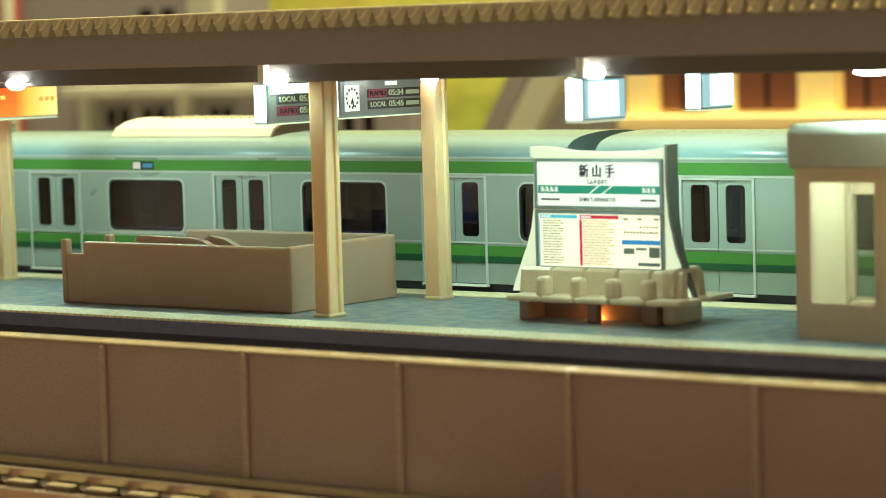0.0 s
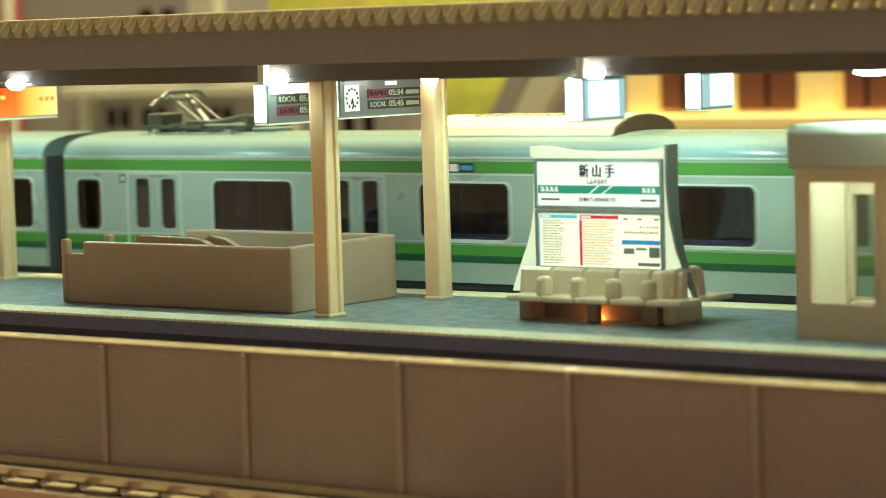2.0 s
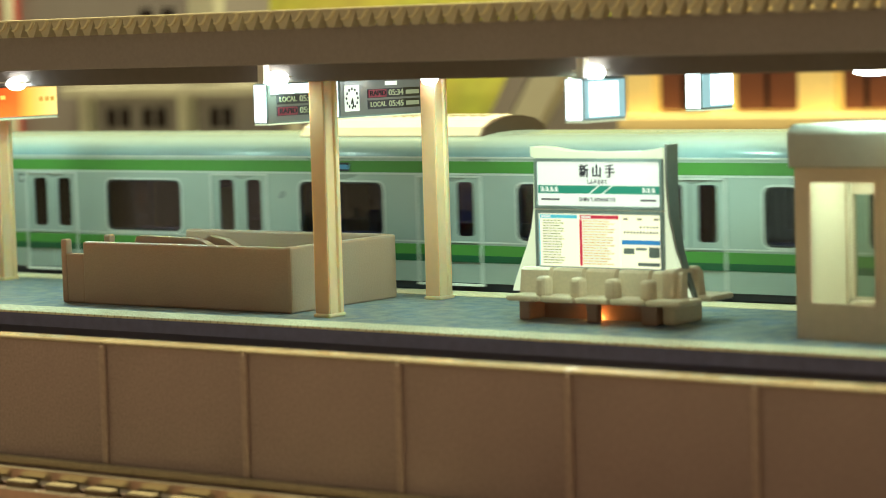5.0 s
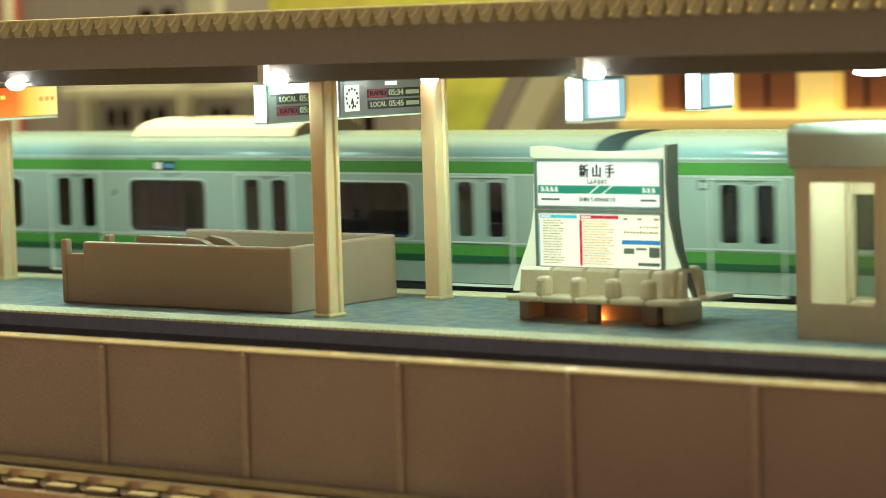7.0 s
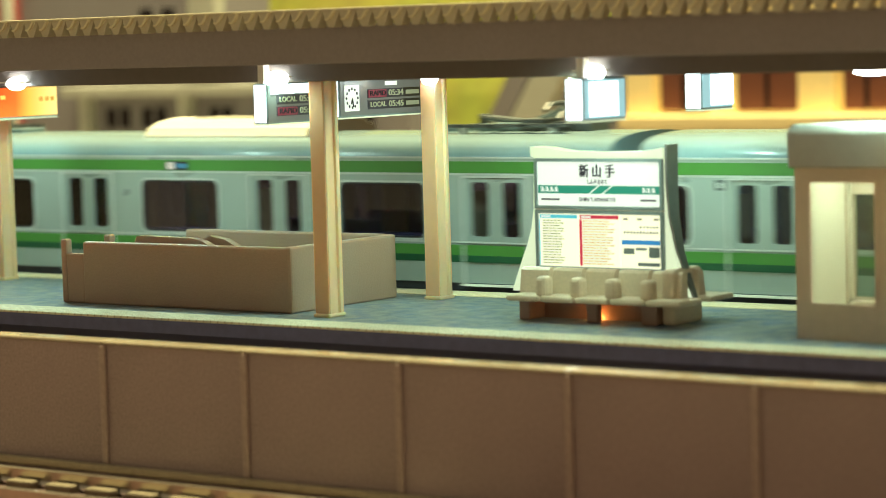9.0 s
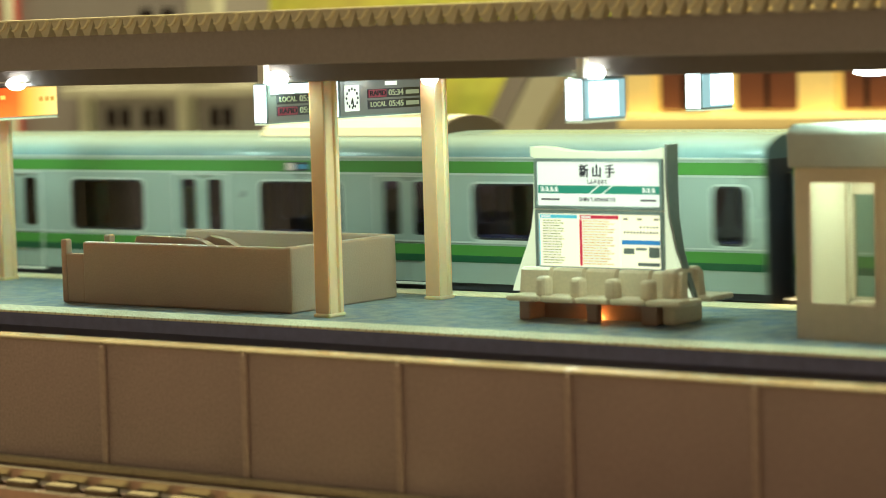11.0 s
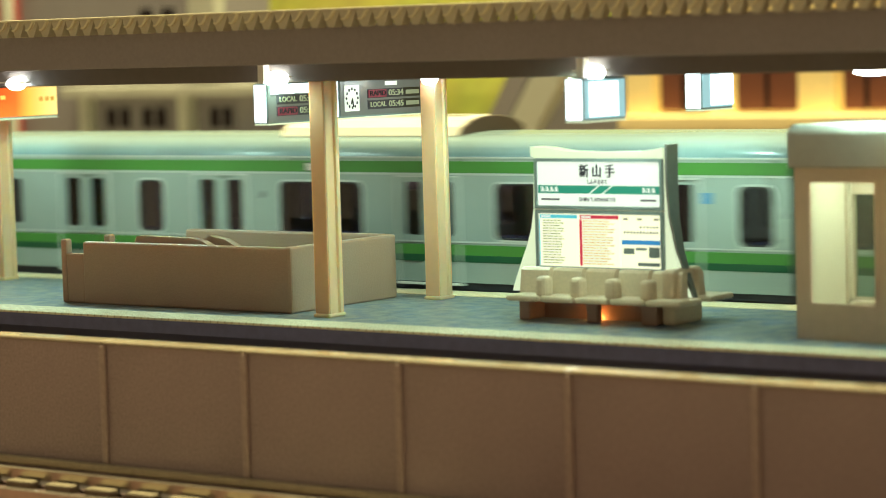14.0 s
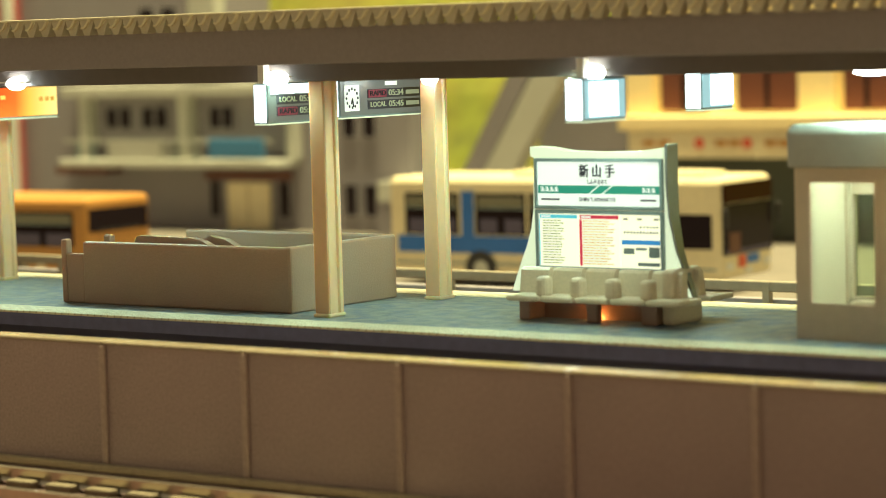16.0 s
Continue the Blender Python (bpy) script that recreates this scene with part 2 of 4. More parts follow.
def lettering(text, size, material, parent, m, name="lettering", width=None, bold=0.012):
    """Text as a thin mesh, centred, size = height of a capital, reading along local x, up local y."""
    cu = bpy.data.curves.new("text", "FONT")
    cu.body, cu.size, cu.align_x, cu.align_y, cu.extrude = text, 1.0, "CENTER", "CENTER", 0.05
    cu.resolution_u = 3
    tmp = new("text", cu)
    bpy.context.view_layer.update()
    me = bpy.data.meshes.new_from_object(tmp.evaluated_get(bpy.context.evaluated_depsgraph_get()))
    bpy.data.objects.remove(tmp)
    bpy.data.curves.remove(cu)
    me.materials.clear()
    me.materials.append(material)
    k = size * 1.38 * K
    if bold:
        bm = bmesh.new()
        for i, (dx, dy) in enumerate(((0, 0), (1, 0), (-1, 0), (0, 1), (0, -1))):
            copy = me.copy()
            copy.transform(Matrix.Translation((dx * bold, dy * bold, 0.004 * i)))
            bm.from_mesh(copy)
            bpy.data.meshes.remove(copy)
        bm.to_mesh(me)
        bm.free()
    me.transform(Matrix.Diagonal((k, k, k, 1)))
    ob = new(name, me)
    ob.parent, ob.matrix_basis = parent, m
    if width:
        w = max((v.co.x for v in me.vertices), default=0) - min((v.co.x for v in me.vertices), default=0)
        if w > 0:
            me.transform(Matrix.Diagonal((width * K / w, 1, 1, 1)))
    return ob


# ---- large structure ----
RAILTOP = -1.05
solid("ground", B(-160, 120, -60, 160, -3.0, -2.35), STREET, "grey street and baseboard under the layout", "ground")
solid("trackbed", B(-150, 90, 4.45, 8.6, -2.35, RAILTOP - 0.30), BALLAST, "brown ballast bed under the far track", "trackbed")
solid("trackbed_front", B(-150, 90, -4.3, -1.6, -2.35, RAILTOP - 0.30), BALLAST, "brown ballast bed between wall and platform", "trackbed")

platform = solid("platform", B(-60, 30, -0.95, 3.8, -2.3, -0.012), SHADEDSIDE, "grey plastic island platform base, darkened by the recess shade in its colour", "platform")
part("paving", B(-60, 30, -0.62, 3.42, -0.012, 0.0), FLOOR, platform, "blue-grey speckled paving")
for nm, y0, y1 in (("edge_strip", -1.32, -0.625), ("edge_strip", 3.425, 4.12)):
    part(nm, B(-60, 30, y0, y1, -0.03, 0.012, bevel=0.01), EDGE, platform, "cream edge strip")
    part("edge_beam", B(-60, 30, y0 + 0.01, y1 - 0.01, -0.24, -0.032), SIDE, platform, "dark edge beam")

# ---- wall in front of the platform ----
wall = solid("wall_front", B(-40, 26, -4.385, -4.12, -2.3, 0.0), CONCRETE, "brown plastic trackside wall with ribbed panels", "wall")
PITCH, JOINT = 2.761, -0.7125
panel = cap = rib = None
for i in range(-12, 8):
    m = at(JOINT + i * PITCH, 0, 0)
    if rib is None:
        rib = part("rib", B(-0.065, 0.065, -4.475, -4.41, -1.78, 0.0, bevel=0.03), RIBMAT, wall, "pale rib between panels", where=m)
        panel = part("panel", B(0.002, PITCH - 0.002, -4.42, -4.386, -1.83, 0.0), CONCRETE, wall, where=m)
        cap = part("wall_cap", B(0.006, PITCH - 0.006, -4.475, -4.10, 0.002, 0.062, bevel=0.028), CAPPING, wall, "pale cap along the wall", where=m)
    else:
        for p in (rib, panel, cap):
            again(p, m, wall)
part("ledge", B(-40, 26, -4.55, -4.42, -1.895, -1.775, bevel=0.03), LEDGE, wall, "ledge at the foot of the wall")
solid("trackbed_near", B(-60, 40, -10.5, -4.425, -2.35, -2.02), BALLAST, "red-brown ballast of the nearest track", "trackbed")


def track(name, y, z, x0, x1, gauge, step, label, tie=(0.15, -1.25, 1.25)):
    t = thing(name, 0, y, z, label, "track")
    for s in (-1, 1):
        bm = bmesh.new()
        prism(bm, [(s * gauge / 2 + a, b) for a, b in ((-0.09, 0.02), (0.09, 0.02), (0.03, 0.07), (0.06, 0.22), (-0.06, 0.22), (-0.03, 0.07))], "x", x0, x1)
        part("rail", bm, RAIL, t)
    first = None
    n = int((x1 - x0) / step)
    for i in range(n):
        m = at(x0 + i * step, 0, 0)
        if first is None:
            first = part("sleeper", B(-tie[0], tie[0], tie[1], tie[2], -0.12, 0.08 if tie[0] > 0.2 else 0.03, bevel=0.03), SLEEPER, t, where=m)
        else:
            again(first, m, t)
    return t


track("railway_track", 5.69, RAILTOP - 0.2, -40, 22, 1.35, 0.75, "nickel rails on pale concrete sleepers")
track("railway_track", -6.05, -1.98, -6.19, 6, 1.35, 0.802, "nickel rails on cream sleepers by the wall", (0.25, 0.42, 0.68))
track("railway_track", -2.75, RAILTOP - 0.2, -30, 22, 1.35, 0.75, "nickel rails between wall and platform")


# ---- canopy ----
canopy = solid("canopy", B(-34, 26, -1.28, 4.4, 4.50, 4.60), CANOPY, "brown plastic platform canopy with corrugated roof", "canopy")
part("fascia", B(-34, 26, -1.40, -1.28, 4.04, 4.62, bevel=0.015), CANOPY, canopy)
part("fascia", B(-34, 26, 4.28, 4.40, 4.04, 4.62), CANOPY, canopy)
for y in (-0.15, 2.93):
    part("girder", B(-34, 26, y - 0.14, y + 0.14, 3.76, 4.06, bevel=0.015), GIRDER, canopy, "dark brown girder")
part("ceiling_board", B(-34, 26, -1.27, 4.27, 4.06, 4.12), CANOPY, canopy)
cp = 0.3172
first = bar = None
part("roof_sheet", B(-34, 26, -1.50, 4.6, 4.76, 4.86), ROOFING, canopy, "cream roofing sheet")
part("roof_lip", B(-34, 26, -1.64, -1.58, 4.835, 4.875, bevel=0.012), ROOFING, canopy)
for i in range(int(31 / cp)):
    m = at(-14 + i * cp, 0, 0)
    if first is None:
        first = part("corrugation", prism(bmesh.new(), [(-0.5 * cp, 4.84), (0.5 * cp, 4.84), (0.47 * cp, 4.79), (0.20 * cp, 4.60), (0.14 * cp, 4.585), (-0.14 * cp, 4.585), (-0.20 * cp, 4.60), (-0.47 * cp, 4.79)], "y", -1.61, -1.42), ROOFING, canopy, where=m)
        bar = part("crimp", prism(bmesh.new(), [(-0.28 * cp, 4.69), (-0.10 * cp, 4.69), (0.10 * cp, 4.735), (0.36 * cp, 4.84), (0.20 * cp, 4.84), (0.0, 4.755), (-0.12 * cp, 4.72), (-0.28 * cp, 4.72)], "y", -1.66, -1.60), CRIMPLIT, canopy, where=m)
    else:
        again(first, m, canopy)
        again(bar, m, canopy)


def pillar():
    t = thing("platform_pillar", 0, 0, 0, "cream plastic platform pillar with recessed faces", "pillar", "platform pillars")
    outline = [(-0.145, -0.16), (0.145, -0.16), (0.145, -0.10), (0.115, -0.07), (0.115, 0.07), (0.145, 0.10), (0.145, 0.16), (-0.145, 0.16), (-0.145, 0.10), (-0.115, 0.07), (-0.115, -0.07), (-0.145, -0.10)]
    part("shaft", prism(bmesh.new(), outline, "z", 0.04, 3.77), PILLAR, t)
    for s in (-1, 1):
        y0, y1 = sorted((s * 0.162, s * 0.188))
        part("face_plate", B(-0.145, 0.14, y0, y1, 0.062, 3.755, bevel=0.01), PEACHGLOW, t, "face plate with the pillar's inner glow put into its peach colour")
    part("foot", B(-0.17, 0.17, -0.21, 0.21, 0.0, 0.06, bevel=0.02), PILLAR, t)
    return t


first = pillar()
first.matrix_basis = at(0.03, 0.0, 0)
for px, py in ((0.03, 2.93), (-10.38, 0.0), (-10.38, 2.93), (10.38, 0.0), (10.38, 2.93), (-20.76, 0.0), (-20.76, 2.93)):
    copy_thing(first, at(px, py, 0))


# ---- stair enclosure on the platform ----
st = thing("stair_enclosure", 0, 0, 0, "pale plastic parapet round the platform stairs", "parapet")
part("front_wall", B(-5.46, -0.83, 0.05, 0.22, 0, 1.07, bevel=0.035), STAIR, st)
part("side_wall", B(-0.98, -0.81, 0.058, 2.86, 0, 1.08, bevel=0.035), STAIR, st)
part("rear_wall", B(-5.47, -0.985, 2.69, 2.85, 0, 1.09, bevel=0.035), STAIR, st)
part("low_wall", B(-5.88, -5.465, 0.07, 0.20, 0, 0.86, bevel=0.035), STAIR, st)
part("end_post", B(-6.02, -5.885, 0.08, 0.24, 0, 1.10, bevel=0.035), STAIR, st)
part("end_post", B(-6.22, -6.06, 1.35, 1.5, 0, 1.08, bevel=0.035), STAIR, st)
for y, x0, x1 in ((0.9, -5.03, -3.72), (1.25, -3.72, -3.72 + 0.22)):
    curve = [(x0, 0.0), (x0, 1.04), (x0 + 0.05, 1.10), (x0 + 0.12, 1.12), (x1, 1.10), (x1 + 0.22, 1.065), (x1 + 0.44, 0.97), (x1 + 0.75, 0.76), (x1 + 1.1, 0.45), (x1 + 1.12, 0.0)]
    part("handrail_wall", prism(bmesh.new(), curve, "y", y, y + 0.16), STAIR, st)

# ---- station sign with bench ----
SXC, SY = 4.435, 1.28
HW = 1.165
sg = thing("station_sign", SXC, SY, 0, "backlit station name sign with timetable panels", "sign")
side = [(-HW - 0.50, 0.40), (-HW - 0.36, 0.76), (-HW - 0.19, 1.15), (-HW - 0.11, 1.40), (-HW - 0.06, 1.70), (-HW - 0.035, 2.56)]
outline = side + [(HW + 0.03, 2.56), (HW + 0.05, 1.6), (HW + 0.12, 1.15), (HW + 0.24, 0.72), (HW + 0.42, 0.36)]
part("backboard", prism(bmesh.new(), outline, "y", -0.09, 0.09), LITFRAME, sg, "glowing white acrylic board")
part("name_panel", ring(bmesh.new(), rounded(2 * HW, 0.78, 0.02, 0, 2.09, 3), rounded(2 * HW - 0.10, 0.68, 0.02, 0, 2.09, 3), "y", -0.15, -0.09), FRAMEGREY, sg, "grey panel frame")
part("face", B(-HW + 0.05, HW - 0.05, -0.125, -0.09, 1.75, 2.43), LIT, sg, "lit white name panel")
part("timetable_panel", ring(bmesh.new(), rounded(2 * HW, 0.92, 0.02, 0, 1.22, 3), rounded(2 * HW - 0.10, 0.82, 0.02, 0, 1.22, 3), "y", -0.15, -0.09), FRAMEGREY, sg, "grey panel frame")
lettering("新 山 手", 0.155, INK, sg, at(0.0, -0.150, 2.275, 90), width=0.64, bold=0.010)
lettering("しんやまのて", 0.06, INK, sg, at(0.0, -0.145, 2.12, 90), width=0.36, bold=0.012)
part("green_band", B(-HW + 0.06, HW - 0.06, -0.130, -0.124, 1.94, 2.065), LITGREEN, sg, "green line band")
for dx in (0.0, 0.24):
    part("slash", prism(bmesh.new(), [(-0.17 + dx, 1.94), (-0.14 + dx, 1.94), (0.04 + dx, 2.065), (0.01 + dx, 2.065)], "y", -0.136, -0.129), LIT, sg)
lettering("SHIN YAMANOTE", 0.062, INK, sg, at(0.0, -0.145, 1.85, 90), width=0.67, bold=0.008)
for cx, w in ((-0.88, 0.34), (0.90, 0.28)):
    part("small_caption", B(cx - w / 2, cx + w / 2, -0.131, -0.125, 1.835, 1.862), INK, sg)
for cx, n in ((-1.05, 4), (0.80, 3)):
    for i in range(n):
        for j, (a, b) in enumerate(((0.0, 0.072), (0.006, 0.066), (0.0, 0.05))):
            part("caption_bar", B(cx + i * 0.085 + a, cx + i * 0.085 + b, -0.136, -0.130, 1.97 + j * 0.026, 1.985 + j * 0.026), LIT, sg)
        part("caption_bar", B(cx + i * 0.085 + 0.028, cx + i * 0.085 + 0.044, -0.1362, -0.1355, 1.968, 2.042), LIT, sg)
part("shelf", B(-HW - 0.03, HW + 0.03, -0.13, 0.11, 1.685, 1.70), WHITE, sg)
cols = (-HW + 0.05, -0.37, 0.385, HW - 0.05)
random.seed(4)
PALE = mat("pale_print", (0.30, 0.36, 0.16), 0.5, bump=0)
PINK = mat("pink_print", (0.80, 0.52, 0.20), 0.5, bump=0)
for k in range(3):
    a, b = cols[k] + 0.008, cols[k + 1] - 0.008
    part("timetable_face", B(a, b, -0.125, -0.09, 0.815, 1.625), LITWARM, sg, "lit timetable sheet")
    if k < 2:
        part("header_band", B(a + 0.02, b - 0.02, -0.130, -0.124, 1.555, 1.61), (LITCYAN, LITRED)[k], sg)
        part("header_caption", B(a + 0.05, a + 0.22, -0.133, -0.1295, 1.57, 1.595), LIT, sg)
        part("side_band", B(a + 0.005, a + (0.055 if k else 0.02), -0.1285, -0.124, 0.83, 1.54), LITRED if k else LITCYAN, sg)
        for i in range(17):
            z = 1.52 - i * 0.041
            w = (b - a - 0.16) * (random.uniform(0.55, 0.72) if k == 0 else random.uniform(0.72, 1.0))
            x = a + 0.07
            end = x + w
            while x < end:
                d = random.uniform(0.04, 0.12)
                part("text_line", B(x, min(x + d, end), -0.1285, -0.124, z - 0.008, z + 0.008), PINK if k else PALE, sg)
                x += d + 0.014
    else:
        part("header_band", B(a + 0.02, b - 0.01, -0.130, -0.124, 1.175, 1.245), LITBLUE, sg)
        for x0, x1, z0, z1 in ((0.05, 0.24, 1.03, 1.12), (0.27, 0.46, 1.09, 1.13), (0.50, 0.70, 0.98, 1.14), (0.30, 0.72, 0.85, 0.905)):
            part("notice", B(a + x0, min(a + x1, b - 0.02), -0.1285, -0.124, z0, z1), FRAMEGREY, sg)
        for i in range(11):
            part("stop_mark", B(a + 0.06 + i * 0.058, a + 0.09 + i * 0.058, -0.1285, -0.124, 1.345, 1.375), INK, sg)
            if i > 4:
                part("stop_mark", B(a + 0.06 + i * 0.058, a + 0.09 + i * 0.058, -0.1285, -0.124, 1.43, 1.455), INK, sg)
        for x0 in (0.05, 0.30, 0.60):
            part("caption", B(a + x0, a + x0 + 0.09, -0.1285, -0.124, 1.55, 1.575), INK, sg)
part("cap", prism(bmesh.new(), [(-HW - 0.06, 2.66), (-HW + 0.25, 2.645), (-HW + 0.6, 2.59), (0, 2.575), (HW - 0.4, 2.59), (HW - 0.1, 2.63), (HW + 0.03, 2.65), (HW + 0.03, 2.50), (-HW - 0.05, 2.50)], "y", -0.155, 0.15), LITFRAME, sg, "bowed white cap")
part("edge_post", loft(bmesh.new(), [(0.36, HW + 0.44, HW + 0.48, -0.05, 0.05), (0.75, HW + 0.30, HW + 0.34, -0.07, 0.06), (1.1, HW + 0.18, HW + 0.22, -0.10, 0.09), (1.6, HW + 0.09, HW + 0.13, -0.14, 0.12), (2.1, HW + 0.06, HW + 0.10, -0.155, 0.15), (2.70, HW + 0.06, HW + 0.10, -0.155, 0.16)]), EDGEGREY, sg, "grey curved edge post")

BENCH = mat("bench_plastic", (0.66, 0.53, 0.37), 0.42, vary=0.10, grain=3200)
FOOT = mat("bench_foot_plastic", (0.30, 0.17, 0.12), 0.45, vary=0.14)
WARMLAMP = mat("warm_bulb", (1.0, 0.42, 0.09), 0.4, emit=110.0, bump=0)
bench = thing("platform_bench", SXC, SY, 0, "cream plastic double-sided bench under the station sign", "bench")
for cx, w in ((-1.15, 0.10), (0.10, 0.11), (1.12, 0.14)):
    for y0, y1 in ((-0.53, -0.40 if cx == 0.10 else -0.082), (0.082, 0.53)):
        part("bench_foot", B(cx - w, cx + w, y0, y1, 0, 0.32, bevel=0.03), FOOT, bench, "brown plastic foot")
part("base_panel", B(-1.2, 1.24, -0.08, 0.08, 0, 0.32), FOOT, bench)
part("bulb", B(-0.06, -0.01, -0.20, -0.15, 0.006, 0.046, bevel=0.01), WARMLAMP, bench, "warm glowing bulb under the bench")
part("end_panel", B(1.27, 1.50, -0.42, 0.42, 0, 0.84, bevel=0.06), BENCH, bench)
for s in (-1, 1):
    for i in range(5):
        cx = -1.01 + i * 0.632
        part("seat", B(cx - 0.30, cx + 0.30, min(s * 0.14, s * 0.80), max(s * 0.14, s * 0.80), 0.32, 0.41, bevel=0.035), BENCH, bench)
        cx = -1.08 + i * 0.60
        part("seat_back", prism(bmesh.new(), [(s * 0.16, 0.40), (s * 0.36, 0.40), (s * 0.30, 0.76), (s * 0.25, 0.80), (s * 0.16, 0.80)], "x", cx - 0.262, cx + 0.262), BENCH, bench)
    for i in range(4):
        cx = -0.70 + i * 0.627
        part("armrest", B(cx - 0.10, cx + 0.10, min(s * 0.50, s * 0.74), max(s * 0.50, s * 0.74), 0.37, 0.70, bevel=0.06), BENCH, bench)

# ---- waiting room ----
KX, KY = 8.39, 0.15
wr = thing("waiting_room", KX, KY, 0, "grey-cream plastic waiting room with large windows", "waiting room")
L, Dp = 4.6, 1.40
for y0, y1, nm in ((0, 0.12, "front_wall"), (Dp - 0.12, Dp, "rear_wall")):
    bm = bmesh.new()
    top = 2.25 if y0 == 0 else 1.97
    box(bm, 0, L, y0, y1, 0, 0.48)
    box(bm, 0, L, y0, y1, top, 2.42)
    for a, b in ((0, 0.21), (1.28, 1.58), (2.65, 2.95), (4.05, 4.6)) if y0 == 0 else ((0, 0.24), (0.64, 0.84), (1.3, 1.6), (2.4, 2.7), (4.0, 4.6)):
        box(bm, a, b, y0 + 0.002, y1 - 0.002, 0.48, top)
    part(nm, bm, KIOSKWALL, wr)
for x0 in (0, L - 0.12):
    part("side_wall", B(x0, x0 + 0.12, 0.13, Dp - 0.13, 0, 2.42), KIOSKWALL, wr)
part("corner_trim", B(0.125, 0.155, Dp - 0.17, Dp - 0.125, 0, 2.36), KIOSKWALL, wr)
part("window_surround", ring(bmesh.new(), rounded(1.12, 1.84, 0.02, 0.735, 1.385, 2), rounded(1.00, 1.70, 0.02, 0.745, 1.365, 2), "y", -0.02, 0.03), KIOSKWALL, wr)
bm = loft(bmesh.new(), [(2.42, -0.05, L + 0.1, -0.10, Dp + 0.1), (2.92, -0.06, L + 0.1, -0.11, Dp + 0.1), (3.03, 0.0, L + 0.04, -0.06, Dp + 0.04)])
bmesh.ops.bevel(bm, geom=bm.edges[:], offset=0.03, segments=3, affect="EDGES", profile=0.5)
part("roof", bm, KIOSKGREY, wr, "grey roof with softened edges")
for y in (0.05, Dp - 0.07):
    for a, b in ((0.21, 1.28), (1.58, 2.65), (2.95, 4.05)) if y < 1 else ((0.24, 0.64), (0.84, 1.3), (1.6, 2.4), (2.7, 4.0)):
        pane = part("pane", B(a, b, y, y + 0.02, 0.48, 2.25 if y < 1 else 1.97), CLEAR, wr)
        pane.visible_shadow = False
for y0, y1, rows in ((0.121, 0.14, ((0.0, 0.20), (1.29, 1.57), (2.66, 2.94))), (Dp - 0.14, Dp - 0.121, ((0.16, 0.23), (0.65, 0.83), (1.31, 1.59), (2.41, 2.69)))):
    for a, b in rows:
        part("lining_strip", B(max(a, 0.125), b, y0, y1, 0.02, 2.34), CREAM, wr)
part("lining_sheet", B(0.121, 0.14, 0.15, Dp - 0.18, 0.02, 2.34), CREAM, wr, "pale lining of the end wall")
part("lining_sheet", B(0.16, 4.4, Dp - 0.14, Dp - 0.121, 0.02, 0.46), CREAM, wr)
part("inner_floor", B(0.13, 4.45, 0.15, Dp - 0.15, 0.0, 0.018), CREAM, wr)
part("inner_seat", B(0.3, 4.2, 0.95, 1.24, 0.0, 0.45, bevel=0.05), KIOSKWALL, wr)
part("ceiling_light", B(0.4, 4.2, 0.5, 0.9, 2.36, 2.41), mat("room_light", (0.92, 1.0, 0.80), 0.4, emit=17.0, bump=0), wr, "lit ceiling panel")


# ---- hanging boards ----
def board(name, x, y0, y1, z0, z1, tw, label, face, ends, hang=()):
    t = thing(name, x, (y0 + y1) / 2, z0, label, "hanging sign", "signs under the canopy")
    h, d = z1 - z0, (y1 - y0) / 2
    part("case", B(-tw, -0.01, -d, d, 0, h, bevel=0.02), FRAMEGREY, t)
    part("face", B(-0.011, 0.0, -d + 0.02, d - 0.02, 0.03, h - 0.03), face, t)
    part("end_panel", B(-tw + 0.03, -0.03, -d - 0.008, -d + 0.002, 0.02, h - 0.02), ends, t)
    part("lower_rim", B(-tw + 0.01, 0.006, -d + 0.01, d - 0.01, -0.022, -0.002), LITFRAME, t, "bright lower rim")
    for hy in hang:
        part("hanger", B(-tw * 0.5 - 0.06, -tw * 0.5 + 0.06, hy - (y0 + y1) / 2 - 0.07, hy - (y0 + y1) / 2 + 0.07, h, 4.06 - z0), CREAM, t)
    return t


BOARDFACE = mat("board_face", (0.26, 0.29, 0.26), 0.3, emit=0.42, bump=0)
BOARDRED = mat("board_red", (0.42, 0.05, 0.10), 0.4, emit=0.35, bump=0)
ROWDARK = mat("board_row_dark", (0.045, 0.045, 0.055), 0.35, emit=0.0, bump=0)
LITTEXT = mat("board_letters", (0.55, 0.64, 0.40), 0.4, emit=0.42, bump=0)
LITSKY = mat("lit_pale_blue", (0.45, 0.80, 0.85), 0.4, emit=0.75, bump=0)
b1 = board("departure_board", -0.62, -0.60, 1.15, 3.10, 3.74, 0.30, "lit departure board with clock hanging under the canopy", BOARDFACE, LITBOX, (-0.5, 0.72))
b2 = board("departure_board", -0.62, 1.22, 3.45, 3.12, 3.74, 0.32, "lit departure board with clock hanging under the canopy", BOARDFACE, LITBOX, (1.6, 3.2))
lb = board("lit_sign", 5.50, -0.78, 0.34, 3.12, 3.74, 0.34, "overexposed white lightbox sign under the canopy", LITSKY, LITBOX, (-0.55, 0.2))
lb2 = board("lit_sign", 5.45, 2.60, 3.55, 3.16, 3.74, 0.32, "overexposed white lightbox sign under the canopy", LITSKY, LITBOX, (2.75, 3.4))
ex = board("exit_sign", -9.36, -0.2, 3.50, 3.12, 3.72, 0.3, "yellow and orange lit exit sign", EXITFACE, LITYELLOW, (0.2, 3.2))
part("lit_sheet", B(0.002, 0.012, -0.42, 0.34, 0.06, 0.56), LITBOX, lb)
